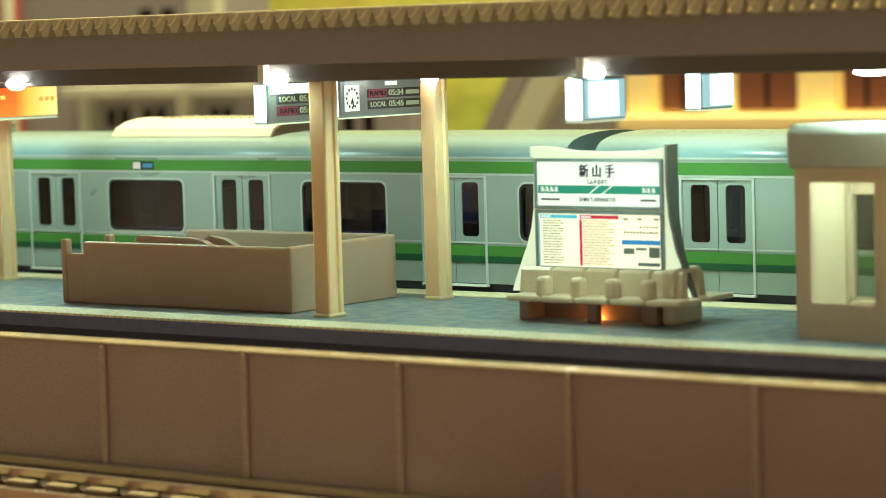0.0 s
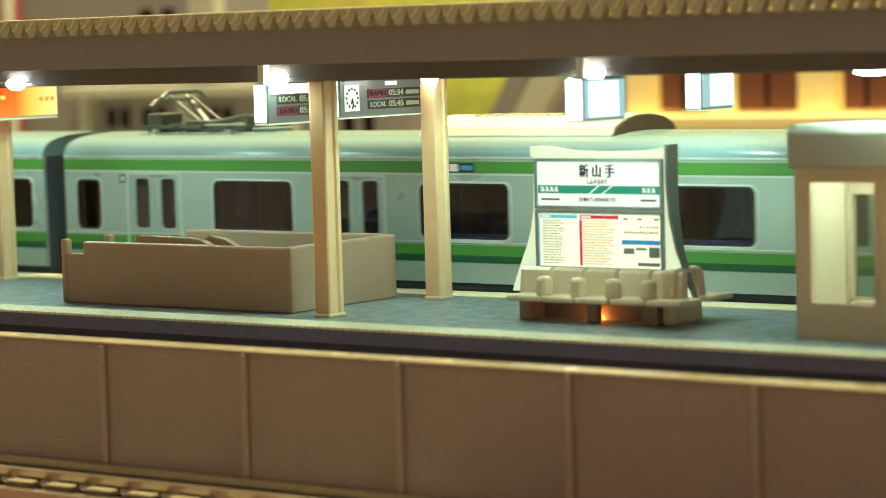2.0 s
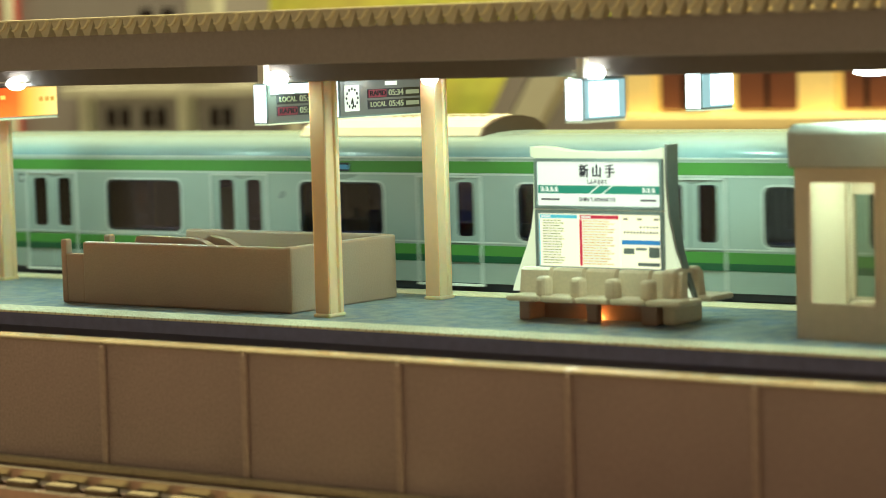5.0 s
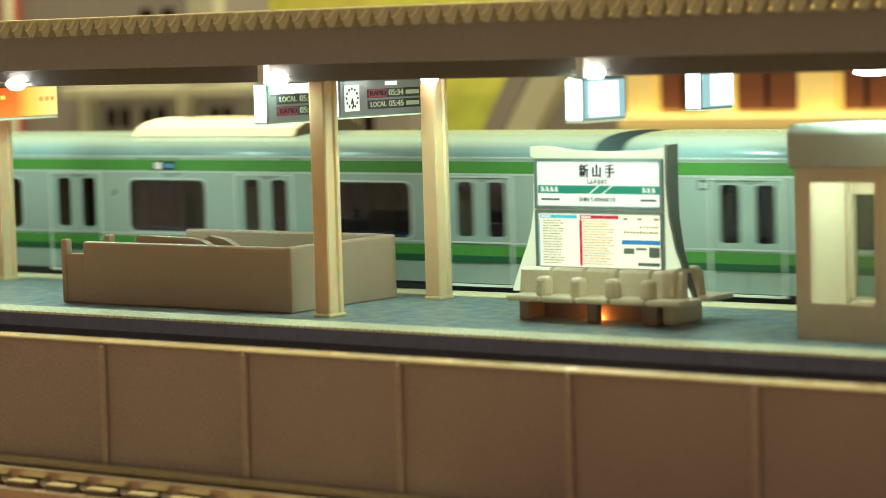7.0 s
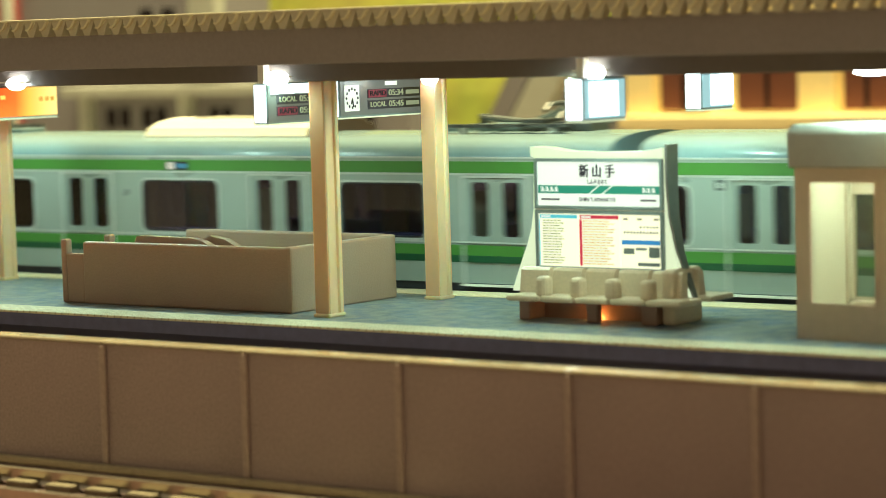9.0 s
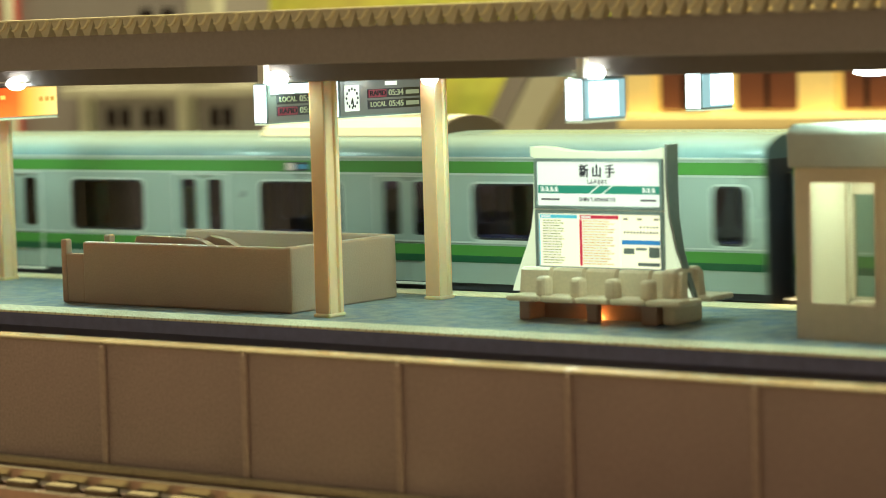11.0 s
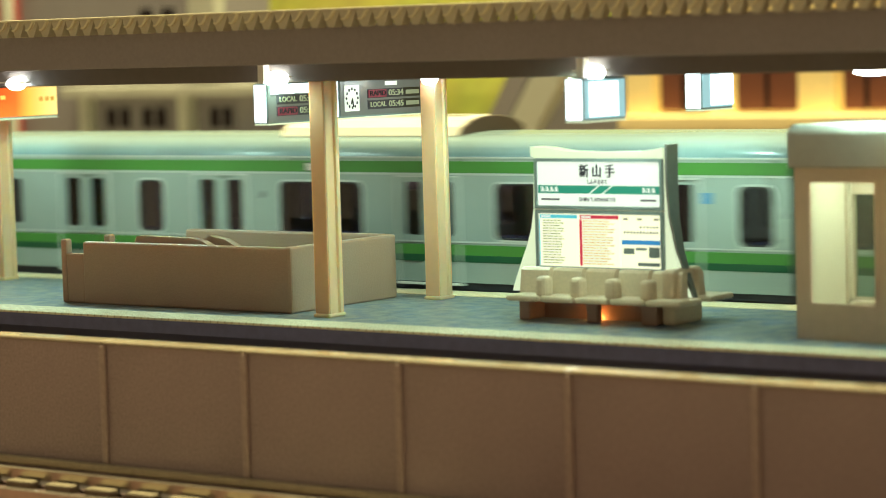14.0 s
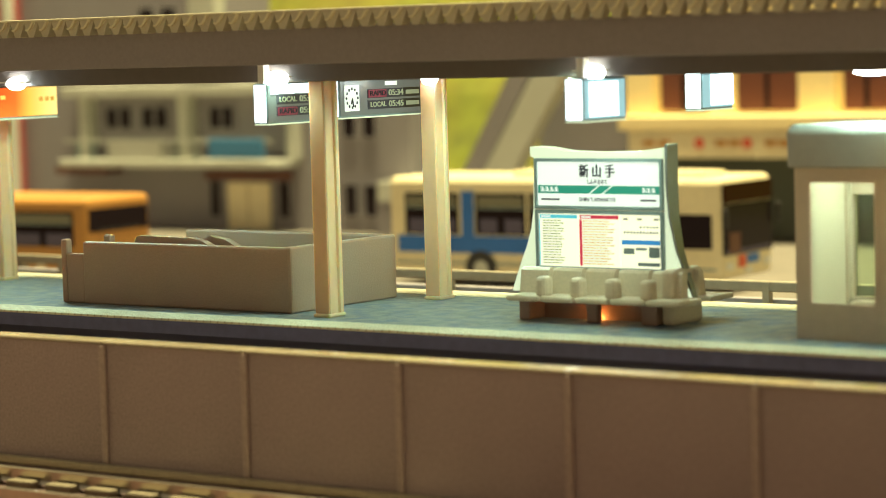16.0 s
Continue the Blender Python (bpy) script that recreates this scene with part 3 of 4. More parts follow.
part("lit_sheet", B(0.002, 0.012, -0.22, 0.46, 0.06, 0.54), LITBOX, lb2)
for y, w in ((-0.45, 0.12), (-0.25, 0.10), (-0.05, 0.14), (0.16, 0.10), (0.36, 0.12)):
    part("caption_bar", B(0.001, 0.008, y, y + w, 0.36, 0.43), LITYELLOW, ex)
for y in (1.36, 1.52, 1.66):
    part("caption_bar", B(0.001, 0.008, y, y + 0.09, 0.30, 0.38), LITAMBER, ex)
for bd, y0, rows in ((b1, -0.66, (("LOCAL", "05:44"), ("RAPID", "05:50"))), (b2, -0.38, (("RAPID", "05:34"), ("LOCAL", "05:45")))):
    for z, (kind, hour) in zip((0.375, 0.19), rows):
        part("row_band", B(0.002, 0.010, y0, y0 + 1.45, z - 0.075, z + 0.075), ROWDARK, bd)
        part("train_type", B(0.008, 0.018, y0 + 0.02, y0 + 0.50, z - 0.065, z + 0.065), BOARDRED if kind == "RAPID" else ROWDARK, bd)
        lettering(kind, 0.085, INK if kind == "RAPID" else LITTEXT, bd, at(0.026, y0 + 0.26, z, 90, 0, 90), width=0.42)
        lettering(hour, 0.10, LITTEXT, bd, at(0.02, y0 + 0.76, z, 90, 0, 90), width=0.40)
        part("caption_bar", B(0.008, 0.018, y0 + 1.04, y0 + 1.40, z - 0.035, z + 0.035), LITTEXT, bd)
part("top_caption", B(0.002, 0.012, 0.10, 0.42, 0.50, 0.57), LIT, b2)
# glare of the diode above the board, added as a glowing sheet
part("lit_glow_sheet", B(0.004, 0.024, -0.80, 0.42, 0.47, 0.62), LITBOX, b1)
part("clock_face", B(0.002, 0.014, -0.99, -0.61, 0.10, 0.53), LIT, b2, "white station clock face")
for i in range(12):
    a = radians(30 * i)
    part("hour_mark", B(-0.004, 0.006, -0.015, 0.015, -0.022, 0.022), INK, b2, where=at(0.017, -0.805 + 0.15 * math.sin(a), 0.315 + 0.155 * math.cos(a)))
for ang, ln in ((165, 0.10), (190, 0.15)):
    part("clock_hand", B(-0.003, 0.006, -0.012, 0.012, 0, ln), INK, b2, where=at(0.022, -0.805, 0.315, ang))

# the lamps at (5.3, 2.30), (13.5, 1.0) and (-5.2, 1.4) are added, unseen
for lx, ly, lz, wide in ((-6.50, -0.35, 3.745, 0.21), (-0.66, -0.30, 3.755, 0.24), (0.20, 2.60, 3.66, 0.15), (5.34, -0.30, 3.755, 0.22), (5.3, 2.30, 3.85, 0.15), (9.2, 1.0, 3.68, 0.30), (13.5, 1.0, 3.66, 0.3), (-5.2, 1.4, 3.85, 0.2)):
    t = thing("led_lamp", lx, ly, lz, "bright white light-emitting diode under the canopy girder, some added unseen", "lamp", "canopy lamps")
    bm = bmesh.new()
    bmesh.ops.create_uvsphere(bm, u_segments=16, v_segments=8, radius=1.0, matrix=Matrix.Translation((0, 0, 0.06)) @ Matrix.Diagonal((wide, 0.13, 0.115 if wide < 0.25 else 0.06, 1)))
    part("chip", bm, LEDMAT, t, "glowing diode lens", smooth=True)
    part("circuit_strip", B(-wide - 0.06, wide + 0.06, -0.12, 0.12, 0.076, 0.10), CREAM, t)

PALEPINK = mat("pale_pink_print", (0.75, 0.58, 0.58), 0.4, bump=0)

# ---- train ----
ZR = 1.05
HALF = 9.62


def side_wall(bm, y0, y1, openings, z0, z1, start=-HALF):
    xs = sorted({start, HALF, *[o[0] for o in openings], *[o[1] for o in openings]})
    for a, b in zip(xs, xs[1:]):
        hit = [o for o in openings if o[0] <= a and b <= o[1]]
        if hit:
            o = hit[0]
            box(bm, a, b, y0, y1, z0, o[2]) if o[2] > z0 else None
            box(bm, a, b, y0, y1, o[3], z1)
        else:
            box(bm, a, b, y0, y1, z0, z1)


def make_car(doors, windows, cab=False):
    """doors: centres; windows: (centre, width)."""
    t = thing("train_car", 0, 5.69, RAILTOP, "silver commuter train car with light and dark green stripes", "train car", "cars of the train")
    zz = ZR
    ops = [(c - 0.65, c + 0.65, zz + 0.12, zz + 1.98) for c in doors]
    ops += [(c - w / 2, c + w / 2, zz + 0.91, zz + 1.86) for c, w in windows]
    if cab:
        ops.append((-9.12, -8.45, zz + 1.30, zz + 1.86))
    X0 = -HALF + 0.3 if cab else -HALF
    for s in (-1, 1):
        y0, y1 = sorted((s * 1.476, s * 1.40))
        bm = bmesh.new()
        side_wall(bm, y0, y1, ops, zz + 0.14, zz + 2.30, X0)
        bmesh.ops.remove_doubles(bm, verts=bm.verts[:], dist=0.001)
        part("side_wall", bm, SILVER, t, "silver side wall")
    part("floor_pan", B(X0, HALF, -1.40, 1.40, zz + 0.02, zz + 0.13), UNDER, t)
    for x0, x1 in ((-HALF, -HALF + 0.1), (HALF - 0.1, HALF)):
        if cab and x0 < 0:
            continue
        part("end_wall", B(x0, x1, -1.399, 1.399, zz + 0.13, zz + 2.30), UNDER, t)
    arc = [(-1.476, 2.30), (-1.46, 2.40), (-1.40, 2.50), (-1.26, 2.59), (-1.0, 2.66), (-0.55, 2.71), (0, 2.725)]
    ys = np.linspace(0, len(arc) - 1, 31)
    arc = [(float(np.interp(v, range(len(arc)), [a for a, b in arc])), float(np.interp(v, range(len(arc)), [b for a, b in arc]))) for v in ys]
    for _ in range(3):
        arc = [arc[0]] + [tuple((p[k] + 2 * q[k] + r[k]) / 4 for k in (0, 1)) for p, q, r in zip(arc, arc[1:], arc[2:])] + [arc[-1]]
    prof = [(a, zz + b) for a, b in arc] + [(-a, zz + b) for a, b in arc[-2::-1]]
    part("roof", prism(bmesh.new(), prof, "x", X0 + (0.1 if cab else 0), HALF), ROOFGREY, t, "grey curved roof")
    for s in (-1, 1):
        part("rain_gutter", B(X0, HALF, s * 1.488 - 0.012, s * 1.488 + 0.012, zz + 2.30, zz + 2.33), POSTGREY, t)
        part("upper_stripe", B(X0, HALF, s * 1.480 - 0.006, s * 1.480 + 0.006, zz + 2.05, zz + 2.25), GREEN, t, "light green stripe")
        part("trim_line", B(X0, HALF, s * 1.481 - 0.008, s * 1.481 + 0.008, zz + 2.01, zz + 2.04), POSTGREY, t)
        part("trim_line", B(X0, HALF, s * 1.481 - 0.008, s * 1.481 + 0.008, zz + 0.835, zz + 0.86), POSTGREY, t)
        part("lower_stripe", B(X0, HALF, s * 1.480 - 0.006, s * 1.480 + 0.006, zz + 0.62, zz + 0.80), GREEN, t, "light green stripe")
        part("dark_stripe", B(X0, HALF, s * 1.480 - 0.006, s * 1.480 + 0.006, zz + 0.50, zz + 0.62), DKGREEN, t, "dark green stripe")
    for s in (-1, 1):
        flip = at(0, 0, 0, 0, 0, 180) if s > 0 else Matrix.Identity(4)
        for c, w in windows:
            wf = part("window", ring(bmesh.new(), rounded(w + 0.02, 0.97, 0.13, c * -s, zz + 1.385), rounded(w - 0.05, 0.90, 0.12, c * -s, zz + 1.385), "y", -1.484, -1.45), RUBBER, t, "dark tinted side window", where=flip)
            p = part("pane", B(c * -s - w / 2, c * -s + w / 2, -1.462, -1.455, zz + 0.91, zz + 1.86), GLASS, wf)
            p.visible_shadow = False
            part("outer_frame", ring(bmesh.new(), rounded(w + 0.09, 1.04, 0.16, c * -s, zz + 1.385), rounded(w + 0.02, 0.97, 0.13, c * -s, zz + 1.385), "y", -1.490, -1.46), POSTGREY, wf)
        for c in doors:
            d = part("door", B(-0.655, 0.655, -1.452, -1.43, zz + 0.10, zz + 0.14), UNDER, t, "double-leaf silver sliding door", where=flip @ at(c * -s, 0, 0))
            for a in (-1, 1):
                bm = bmesh.new()
                x0, x1 = sorted((a * 0.008, a * 0.65))
                cx = (x0 + x1) / 2
                ring(bm, [(x0 if p < cx else x1, zz + (0.14 if q < zz + 1.4 else 1.98)) for p, q in rounded(0.36, 0.94, 0.07, cx, zz + 1.42)], rounded(0.36, 0.94, 0.07, cx, zz + 1.42), "y", -1.456, -1.42)
                part("door_leaf", bm, SILVER, d)
                p = part("pane", B(cx - 0.19, cx + 0.19, -1.442, -1.436, zz + 0.94, zz + 1.90), GLASS, d)
                p.visible_shadow = False
                part("door_post", B(a * 0.68 - 0.022, a * 0.68 + 0.022, -1.497, -1.46, zz + 0.12, zz + 2.0), POSTGREY, d)
            part("stripe", B(-0.645, 0.645, -1.462, -1.457, zz + 0.62, zz + 0.80), GREEN, d)
            part("dark_stripe", B(-0.645, 0.645, -1.462, -1.457, zz + 0.50, zz + 0.62), DKGREEN, d)
            part("door_step", B(-0.70, 0.70, -1.53, -1.44, zz + 0.09, zz + 0.125), WHITE, d)
            part("lintel", B(-0.70, 0.70, -1.495, -1.46, zz + 1.97, zz + 2.0), POSTGREY, d)
    bm = bmesh.new()
    box(bm, -8.4, 8.4, -1.36, 1.36, zz - 0.62, zz + 0.02)
    part("underframe", bm, UNDER, t)
    for bx in (-6.9, 6.9):
        bg = part("bogie", B(bx - 1.6, bx + 1.6, -1.05, 1.05, 0.25, 0.55, bevel=0.08), UNDER, t)
        for wx in (-1.05, 1.05):
            for s in (-1, 1):
                part("wheel", tube(bmesh.new(), (bx + wx, s * 0.62, 0.22), (bx + wx, s * 0.74, 0.22), 0.43, 20), RAIL, bg)
    # air conditioner with domed ends
    ACX0, ACX1 = -1.25, 2.78
    sec = [(-1.06, 2.56), (-1.04, 2.68), (-0.94, 2.82), (-0.66, 2.935), (-0.3, 2.99), (0, 3.005)]
    prof = [(a, zz + b) for a, b in sec] + [(-a, zz + b) for a, b in sec[-2::-1]]
    ac = part("air_conditioner", prism(bmesh.new(), prof, "x", ACX0, ACX1), AIRCON, t, "long cream air conditioner")
    part("end_grille", prism(bmesh.new(), [(a * 0.97, b - 0.02) for a, b in prof], "x", ACX1 + 0.002, ACX1 + 0.03), ACEND, ac, "brown shaded end grille")
    part("end_grille", prism(bmesh.new(), [(a * 0.97, b - 0.02) for a, b in prof], "x", ACX0 - 0.03, ACX0 - 0.002), UNDER, ac)
    for i in range(14):
        gx = -0.5 + i * 0.22
        part("louvre", B(gx, gx + 0.05, -0.40, 0.40, zz + 2.95, zz + 3.012), AIRCON, ac)
    # gangway at the ends, partitions and seats within
    for s in (-1, 1):
        if cab and s < 0:
            continue
        x0, x1 = sorted((s * HALF, s * (HALF + 0.24)))
        part("gangway", B(x0, x1, -0.65, 0.65, zz + 0.05, zz + 2.05, bevel=0.03), UNDER, t)
    part("cabin_floor", B(-9.2, 9.4, -1.39, 1.39, zz + 0.131, zz + 0.17), SEAT, t)
    for c in doors:
        for a in (-0.78, 0.78):
            for s in (-1, 1):
                part("partition", B(c + a - 0.03, c + a + 0.03, s * 1.0 - 0.35, s * 1.0 + 0.35, zz + 0.17, zz + 1.7), INSIDE, t)
    for c, w in windows:
        for s in (-1, 1):
            part("bench_seat", B(c - w / 2 - 0.1, c + w / 2 + 0.1, s * 1.15 - 0.22, s * 1.15 + 0.22, zz + 0.17, zz + 0.95), SEAT, t)
    for s in (-1, 1):
        dz = part("destination_display", B(-0.28, 0.28, -1.495, -1.486, zz + 2.06, zz + 2.22), INK, t, "dark destination display", where=(at(-0.04, 0, 0) if s < 0 else at(-0.04, 0, 0, 0, 0, 180)))
        part("display_bar", B(-0.25, -0.06, -1.499, -1.494, zz + 2.075, zz + 2.205), PALEPINK, dz)
        part("display_bar", B(0.0, 0.25, -1.499, -1.494, zz + 2.10, zz + 2.18), SIGNBLUE, dz)
        st = part("number_sticker", B(-8.16, -7.98, s * 1.480 - 0.007, s * 1.480 + 0.007, zz + 1.80, zz + 1.97), POSTDARK, t)
        part("sticker_bar", B(-8.11, -8.03, s * 1.488 - 0.002, s * 1.488 + 0.002, zz + 1.84, zz + 1.93), POSTGREY, st)
    if cab:
        bm = bmesh.new()
        prism(bm, [(-HALF + 0.10, zz - 0.1), (-HALF + 0.04, zz + 1.0), (-HALF + 0.24, zz + 2.3), (-HALF + 0.55, zz + 2.66), (-HALF + 0.75, zz + 2.66), (-HALF + 0.75, zz - 0.1)], "y", -1.39, 1.39)
        part("cab_front", bm, WHITE, t, "white cab front")
        for s in (-1, 1):
            y0, y1 = sorted((s * 1.40, s * 1.478))
            part("cab_corner", prism(bmesh.new(), [(-HALF + 0.11, zz - 0.1), (-HALF + 0.06, zz + 1.0), (-HALF + 0.24, zz + 2.35), (-HALF + 0.30, zz + 2.35), (-HALF + 0.30, zz - 0.1)], "y", y0, y1), WHITE, t)
            part("cab_side_window", B(-9.12, -8.45, s * 1.46 - 0.004, s * 1.46 + 0.004, zz + 1.30, zz + 1.86), GLASS, t)
            cd = part("crew_door", B(-8.1, -7.5, s * 1.479 - 0.006, s * 1.479 + 0.006, zz + 0.15, zz + 1.98), SILVER, t)
            part("pane", B(-7.98, -7.62, s * 1.488 - 0.004, s * 1.488 + 0.004, zz + 1.0, zz + 1.86), RUBBER, cd)
    return t


MID_DOORS, MID_WINDOWS = (-7.27, -2.41, 2.41, 7.27), ((-4.82, 1.90), (0, 1.90), (4.82, 1.90), (-8.98, 0.62), (8.98, 0.62))
car = make_car(MID_DOORS, MID_WINDOWS)
cars = [car] + [copy_thing(car, at(0, 5.69, RAILTOP)) for _ in range(6)]
cars.append(make_car((-5.9, -2.41, 2.41, 7.27), ((-4.15, 0.62), (0, 1.90), (4.82, 1.90), (8.98, 0.62)), cab=True))


def pantograph(parent, x, s, up=1.0):
    """s: +1 with the knee towards the car's front; up: how far it is raised."""
    z = ZR + 2.72
    pg = part("pantograph", B(x - 1.30, x + 1.30, -0.72, -0.62, z + 0.08, z + 0.14), POSTDARK, parent, "dark grey single-arm pantograph")
    part("base_frame", B(x - 1.30, x + 1.30, 0.62, 0.72, z + 0.08, z + 0.14), POSTDARK, pg)
    for dx in (-1.0, -0.35, 0.35, 1.0):
        part("cross_frame", B(x + dx - 0.05, x + dx + 0.05, -0.72, 0.72, z + 0.06, z + 0.13), POSTDARK, pg)
    for dx in (-0.95, 0.95):
        for y in (-0.66, 0.66):
            part("insulator", tube(bmesh.new(), (x + dx, y, z - 0.08), (x + dx, y, z + 0.08), 0.07, 8), POSTGREY, pg)
    for dx, w, hh in ((-1.30, 0.19, 0.36), (-0.80, 0.13, 0.16), (-0.25, 0.24, 0.22), (0.25, 0.26, 0.15), (0.75, 0.16, 0.13), (1.45, 0.25, 0.08)):
        part("gear_box", B(x + s * dx - w, x + s * dx + w, -0.30, 0.34, z - 0.02, z + hh, bevel=0.03), POSTDARK if hh > 0.15 else ROOFGREY, pg)
    foot, wrist = (x - s * 0.25, z + 0.17), (x - s * 0.92, z + 0.20 + 0.50 * up)
    for y in (-0.10, 0.10):
        part("upper_arm", tube(bmesh.new(), (foot[0], y, foot[1]), (wrist[0], y * 2.5, wrist[1]), 0.045, 8), FRAMEGREY, pg)
        part("lower_arm", tube(bmesh.new(), (x - s * 0.05, y, z + 0.15), (x + s * 0.95, y, z + 0.20 + 0.1 * up), 0.045, 8), POSTDARK, pg)
    part("balance_rod", tube(bmesh.new(), (x - s * 0.02, 0.22, z + 0.2), (wrist[0] + s * 0.1, 0.16, wrist[1] + 0.05), 0.025, 8), POSTDARK, pg)
    part("spring_post", B(x + s * 0.95 - 0.06, x + s * 0.95 + 0.06, -0.10, 0.10, z + 0.08, z + 0.30, bevel=0.02), POSTDARK, pg)
    for dx, dz in ((-0.14, -0.07), (0.14, 0.08)):
        hx, hz = wrist[0] + s * dx, wrist[1] + dz
        part("contact_strip", tube(bmesh.new(), (hx, -0.44, hz), (hx, 0.44, hz), 0.045, 8), POSTDARK, pg)
        for y in (-1, 1):
            part("horn", tube(bmesh.new(), (hx, y * 0.44, hz), (hx, y * 0.62, hz - 0.12), 0.04, 8), POSTDARK, pg)


for c, x in ((cars[0], -8.16), (cars[7], 7.98)):
    part("access_sticker", B(x, x + 0.18, -1.488, -1.474, ZR + 1.58, ZR + 1.76), SIGNBLUE, c, "blue access sticker")
pantograph(cars[1], -7.0, 1)
pantograph(cars[4], 7.0, -1, 0.4)
pantograph(cars[4], -7.0, 1, 0.4)

# ---- street behind the tracks ----
BUSCREAM = mat("bus_cream", (0.84, 0.73, 0.48), 0.35)
BUSORANGE = mat("bus_orange", (0.50, 0.235, 0.055), 0.4)
BUSBLUE = mat("bus_blue", (0.025, 0.15, 0.52), 0.35)
HOUSE = mat("house_grey", (0.265, 0.245, 0.265), 0.8, vary=0.1)
TRIM = mat("house_trim", (0.52, 0.525, 0.46), 0.6)
SHOP = mat("shop_yellow", (0.97, 0.79, 0.43), 0.6)
HILL = mat("hill_green", (0.125, 0.140, 0.010), 0.9, vary=0.5, grain=220, stain=45)
blotches(HILL, (0.17, 0.10, 0.012), 30, 0.35)
REDBROWN = mat("red_brown", (0.13, 0.04, 0.025), 0.5)
WINDOWDARK = mat("window_dark", (0.022, 0.015, 0.019), 0.12, spec=0.05, bump=0)
SHOPDARK = mat("shopfront_dark", (0.05, 0.06, 0.045), 0.5)
SIGNRED = mat("sign_red", (0.70, 0.10, 0.05), 0.5)
REDWALL = mat("red_wall", (0.36, 0.05, 0.045), 0.6, vary=0.15)
STREETZ = -2.35


def bus(x, y, body, lower, band, label, glazing, width, long, turned, city):
    """city: a low-floor bus with a tall windscreen, roof units and a driver's window; otherwise a plain coach."""
    t = thing("bus", x, y, STREETZ, label, "bus", "buses on the street", rz=turned)
    part("body", B(-long, 0, 0, width, 0.35, 2.98, bevel=0.16), body, t)
    for a, b in glazing:
        w = part("window", B(a, b, -0.02, 0.03, 1.42, 2.55, bevel=0.01), WINDOWDARK, t)
        part("window_rail", B(a, b, -0.03, -0.021, 2.12, 2.16), FRAMEGREY, w)
        # pale strip painted on the upper glass as its reflection
        part("blind", B(a + 0.08, b - 0.08, -0.028, -0.021, 2.18, 2.46), GLASSREFLEX, w)
        for k in range(2):
            part("seat", B(a + 0.15 + k * (b - a) / 2, a + (k + 1) * (b - a) / 2 - 0.1, -0.028, -0.021, 1.45, 1.85), SEAT, w)
    part("lower_band", B(-long + 0.3, -2.7, -0.025, 0.03, 0.92, 1.38), lower, t)
    part("skirt_line", B(-long + 0.2, -0.2, -0.015, 0.02, 0.60, 0.66), FRAMEGREY, t)
    if city:
        part("roof_unit", B(-6.6, -3.6, 0.5, 1.9, 2.98, 3.14, bevel=0.06), body, t)
        part("roof_unit", B(-2.2, -0.8, 0.6, 1.8, 2.98, 3.12, bevel=0.06), body, t)
        part("driver_window", B(-1.35, -0.30, -0.02, 0.03, 1.15, 2.05, bevel=0.01), WINDOWDARK, t)
        part("door", B(-2.6, -1.5, -0.02, 0.03, 0.45, 2.45, bevel=0.01), body, t)
        part("pillar_band", B(-7.95, -7.55, -0.022, 0.03, 0.95, 2.6), band, t)
        ws = part("windscreen", B(-0.03, 0.02, 0.06, width - 0.06, 0.98, 2.30, bevel=0.01), WINDOWDARK, t)
        part("cab_seat", B(0.021, 0.03, 0.35, 0.95, 1.02, 1.55, bevel=0.003), REDBROWN, ws)
        part("dashboard", B(0.021, 0.028, 0.2, width - 0.2, 0.99, 1.12, bevel=0.003), SEAT, ws)
        part("destination_box", B(-0.03, 0.035, 0.05, width - 0.05, 2.32, 2.84, bevel=0.015), DESTRED, t, "dark red destination box")
        part("front_panel", B(-0.02, 0.028, 0.85, 1.25, 0.63, 0.95, bevel=0.01), SIGNRED, t)
        part("front_panel", B(-0.02, 0.028, 1.35, 2.0, 0.70, 0.95, bevel=0.01), BUSBLUE, t)
        for wy in (-0.12, width + 0.02):
            part("mirror", B(0.05, 0.2, wy, wy + 0.1, 1.7, 2.2, bevel=0.03), DARK, t)
    else:
        part("windscreen", B(-0.03, 0.02, 0.14, width - 0.14, 1.88, 2.62, bevel=0.01), WINDOWDARK, t)
        part("wiper", B(0.021, 0.035, 0.5, width - 0.5, 1.92, 1.97), DARK, t)
    for y0 in (0.2, width - 0.55):
        part("headlight", B(-0.02, 0.03, y0, y0 + 0.35, 0.6, 0.8, bevel=0.01), WHITE, t)
    part("number_plate", B(-0.02, 0.03, width / 2 - 0.2, width / 2 + 0.2, 0.45, 0.60, bevel=0.01), WHITE, t)
    for wx in (-7.35, -2.6):
        for wy in (0.02, width - 0.25):
            w = part("wheel", tube(bmesh.new(), (wx, wy - 0.05, 0.5), (wx, wy + 0.23, 0.5), 0.5, 20), DARK, t)
            part("hub", tube(bmesh.new(), (wx, wy - 0.07, 0.5), (wx, wy - 0.04, 0.5), 0.22, 14), TRIM, w)
    return t


GLASSREFLEX = mat("bus_window_reflex", (0.20, 0.19, 0.13), 0.5)
DESTRED = mat("destination_dark_red", (0.035, 0.006, 0.005), 0.15, spec=0.05, bump=0)
bus(-7.7, 25.4, BUSCREAM, BUSBLUE, BUSBLUE, "cream city bus with a blue band below its windows", ((-9.8, -8.05), (-7.5, -5.9), (-5.8, -4.3), (-4.2, -2.8)), 2.85, 10.35, 3, True)
ob = bus(-24.95, 20.0, BUSORANGE, BUSORANGE, BUSCREAM, "orange city bus with large windows", ((-9.8, -7.6), (-7.5, -5.3), (-5.2, -2.9), (-2.75, -0.45)), 2.85, 10.6, 4, False)
ob.matrix_basis = ob.matrix_basis @ Matrix.Diagonal((1, 1, 0.87, 1))
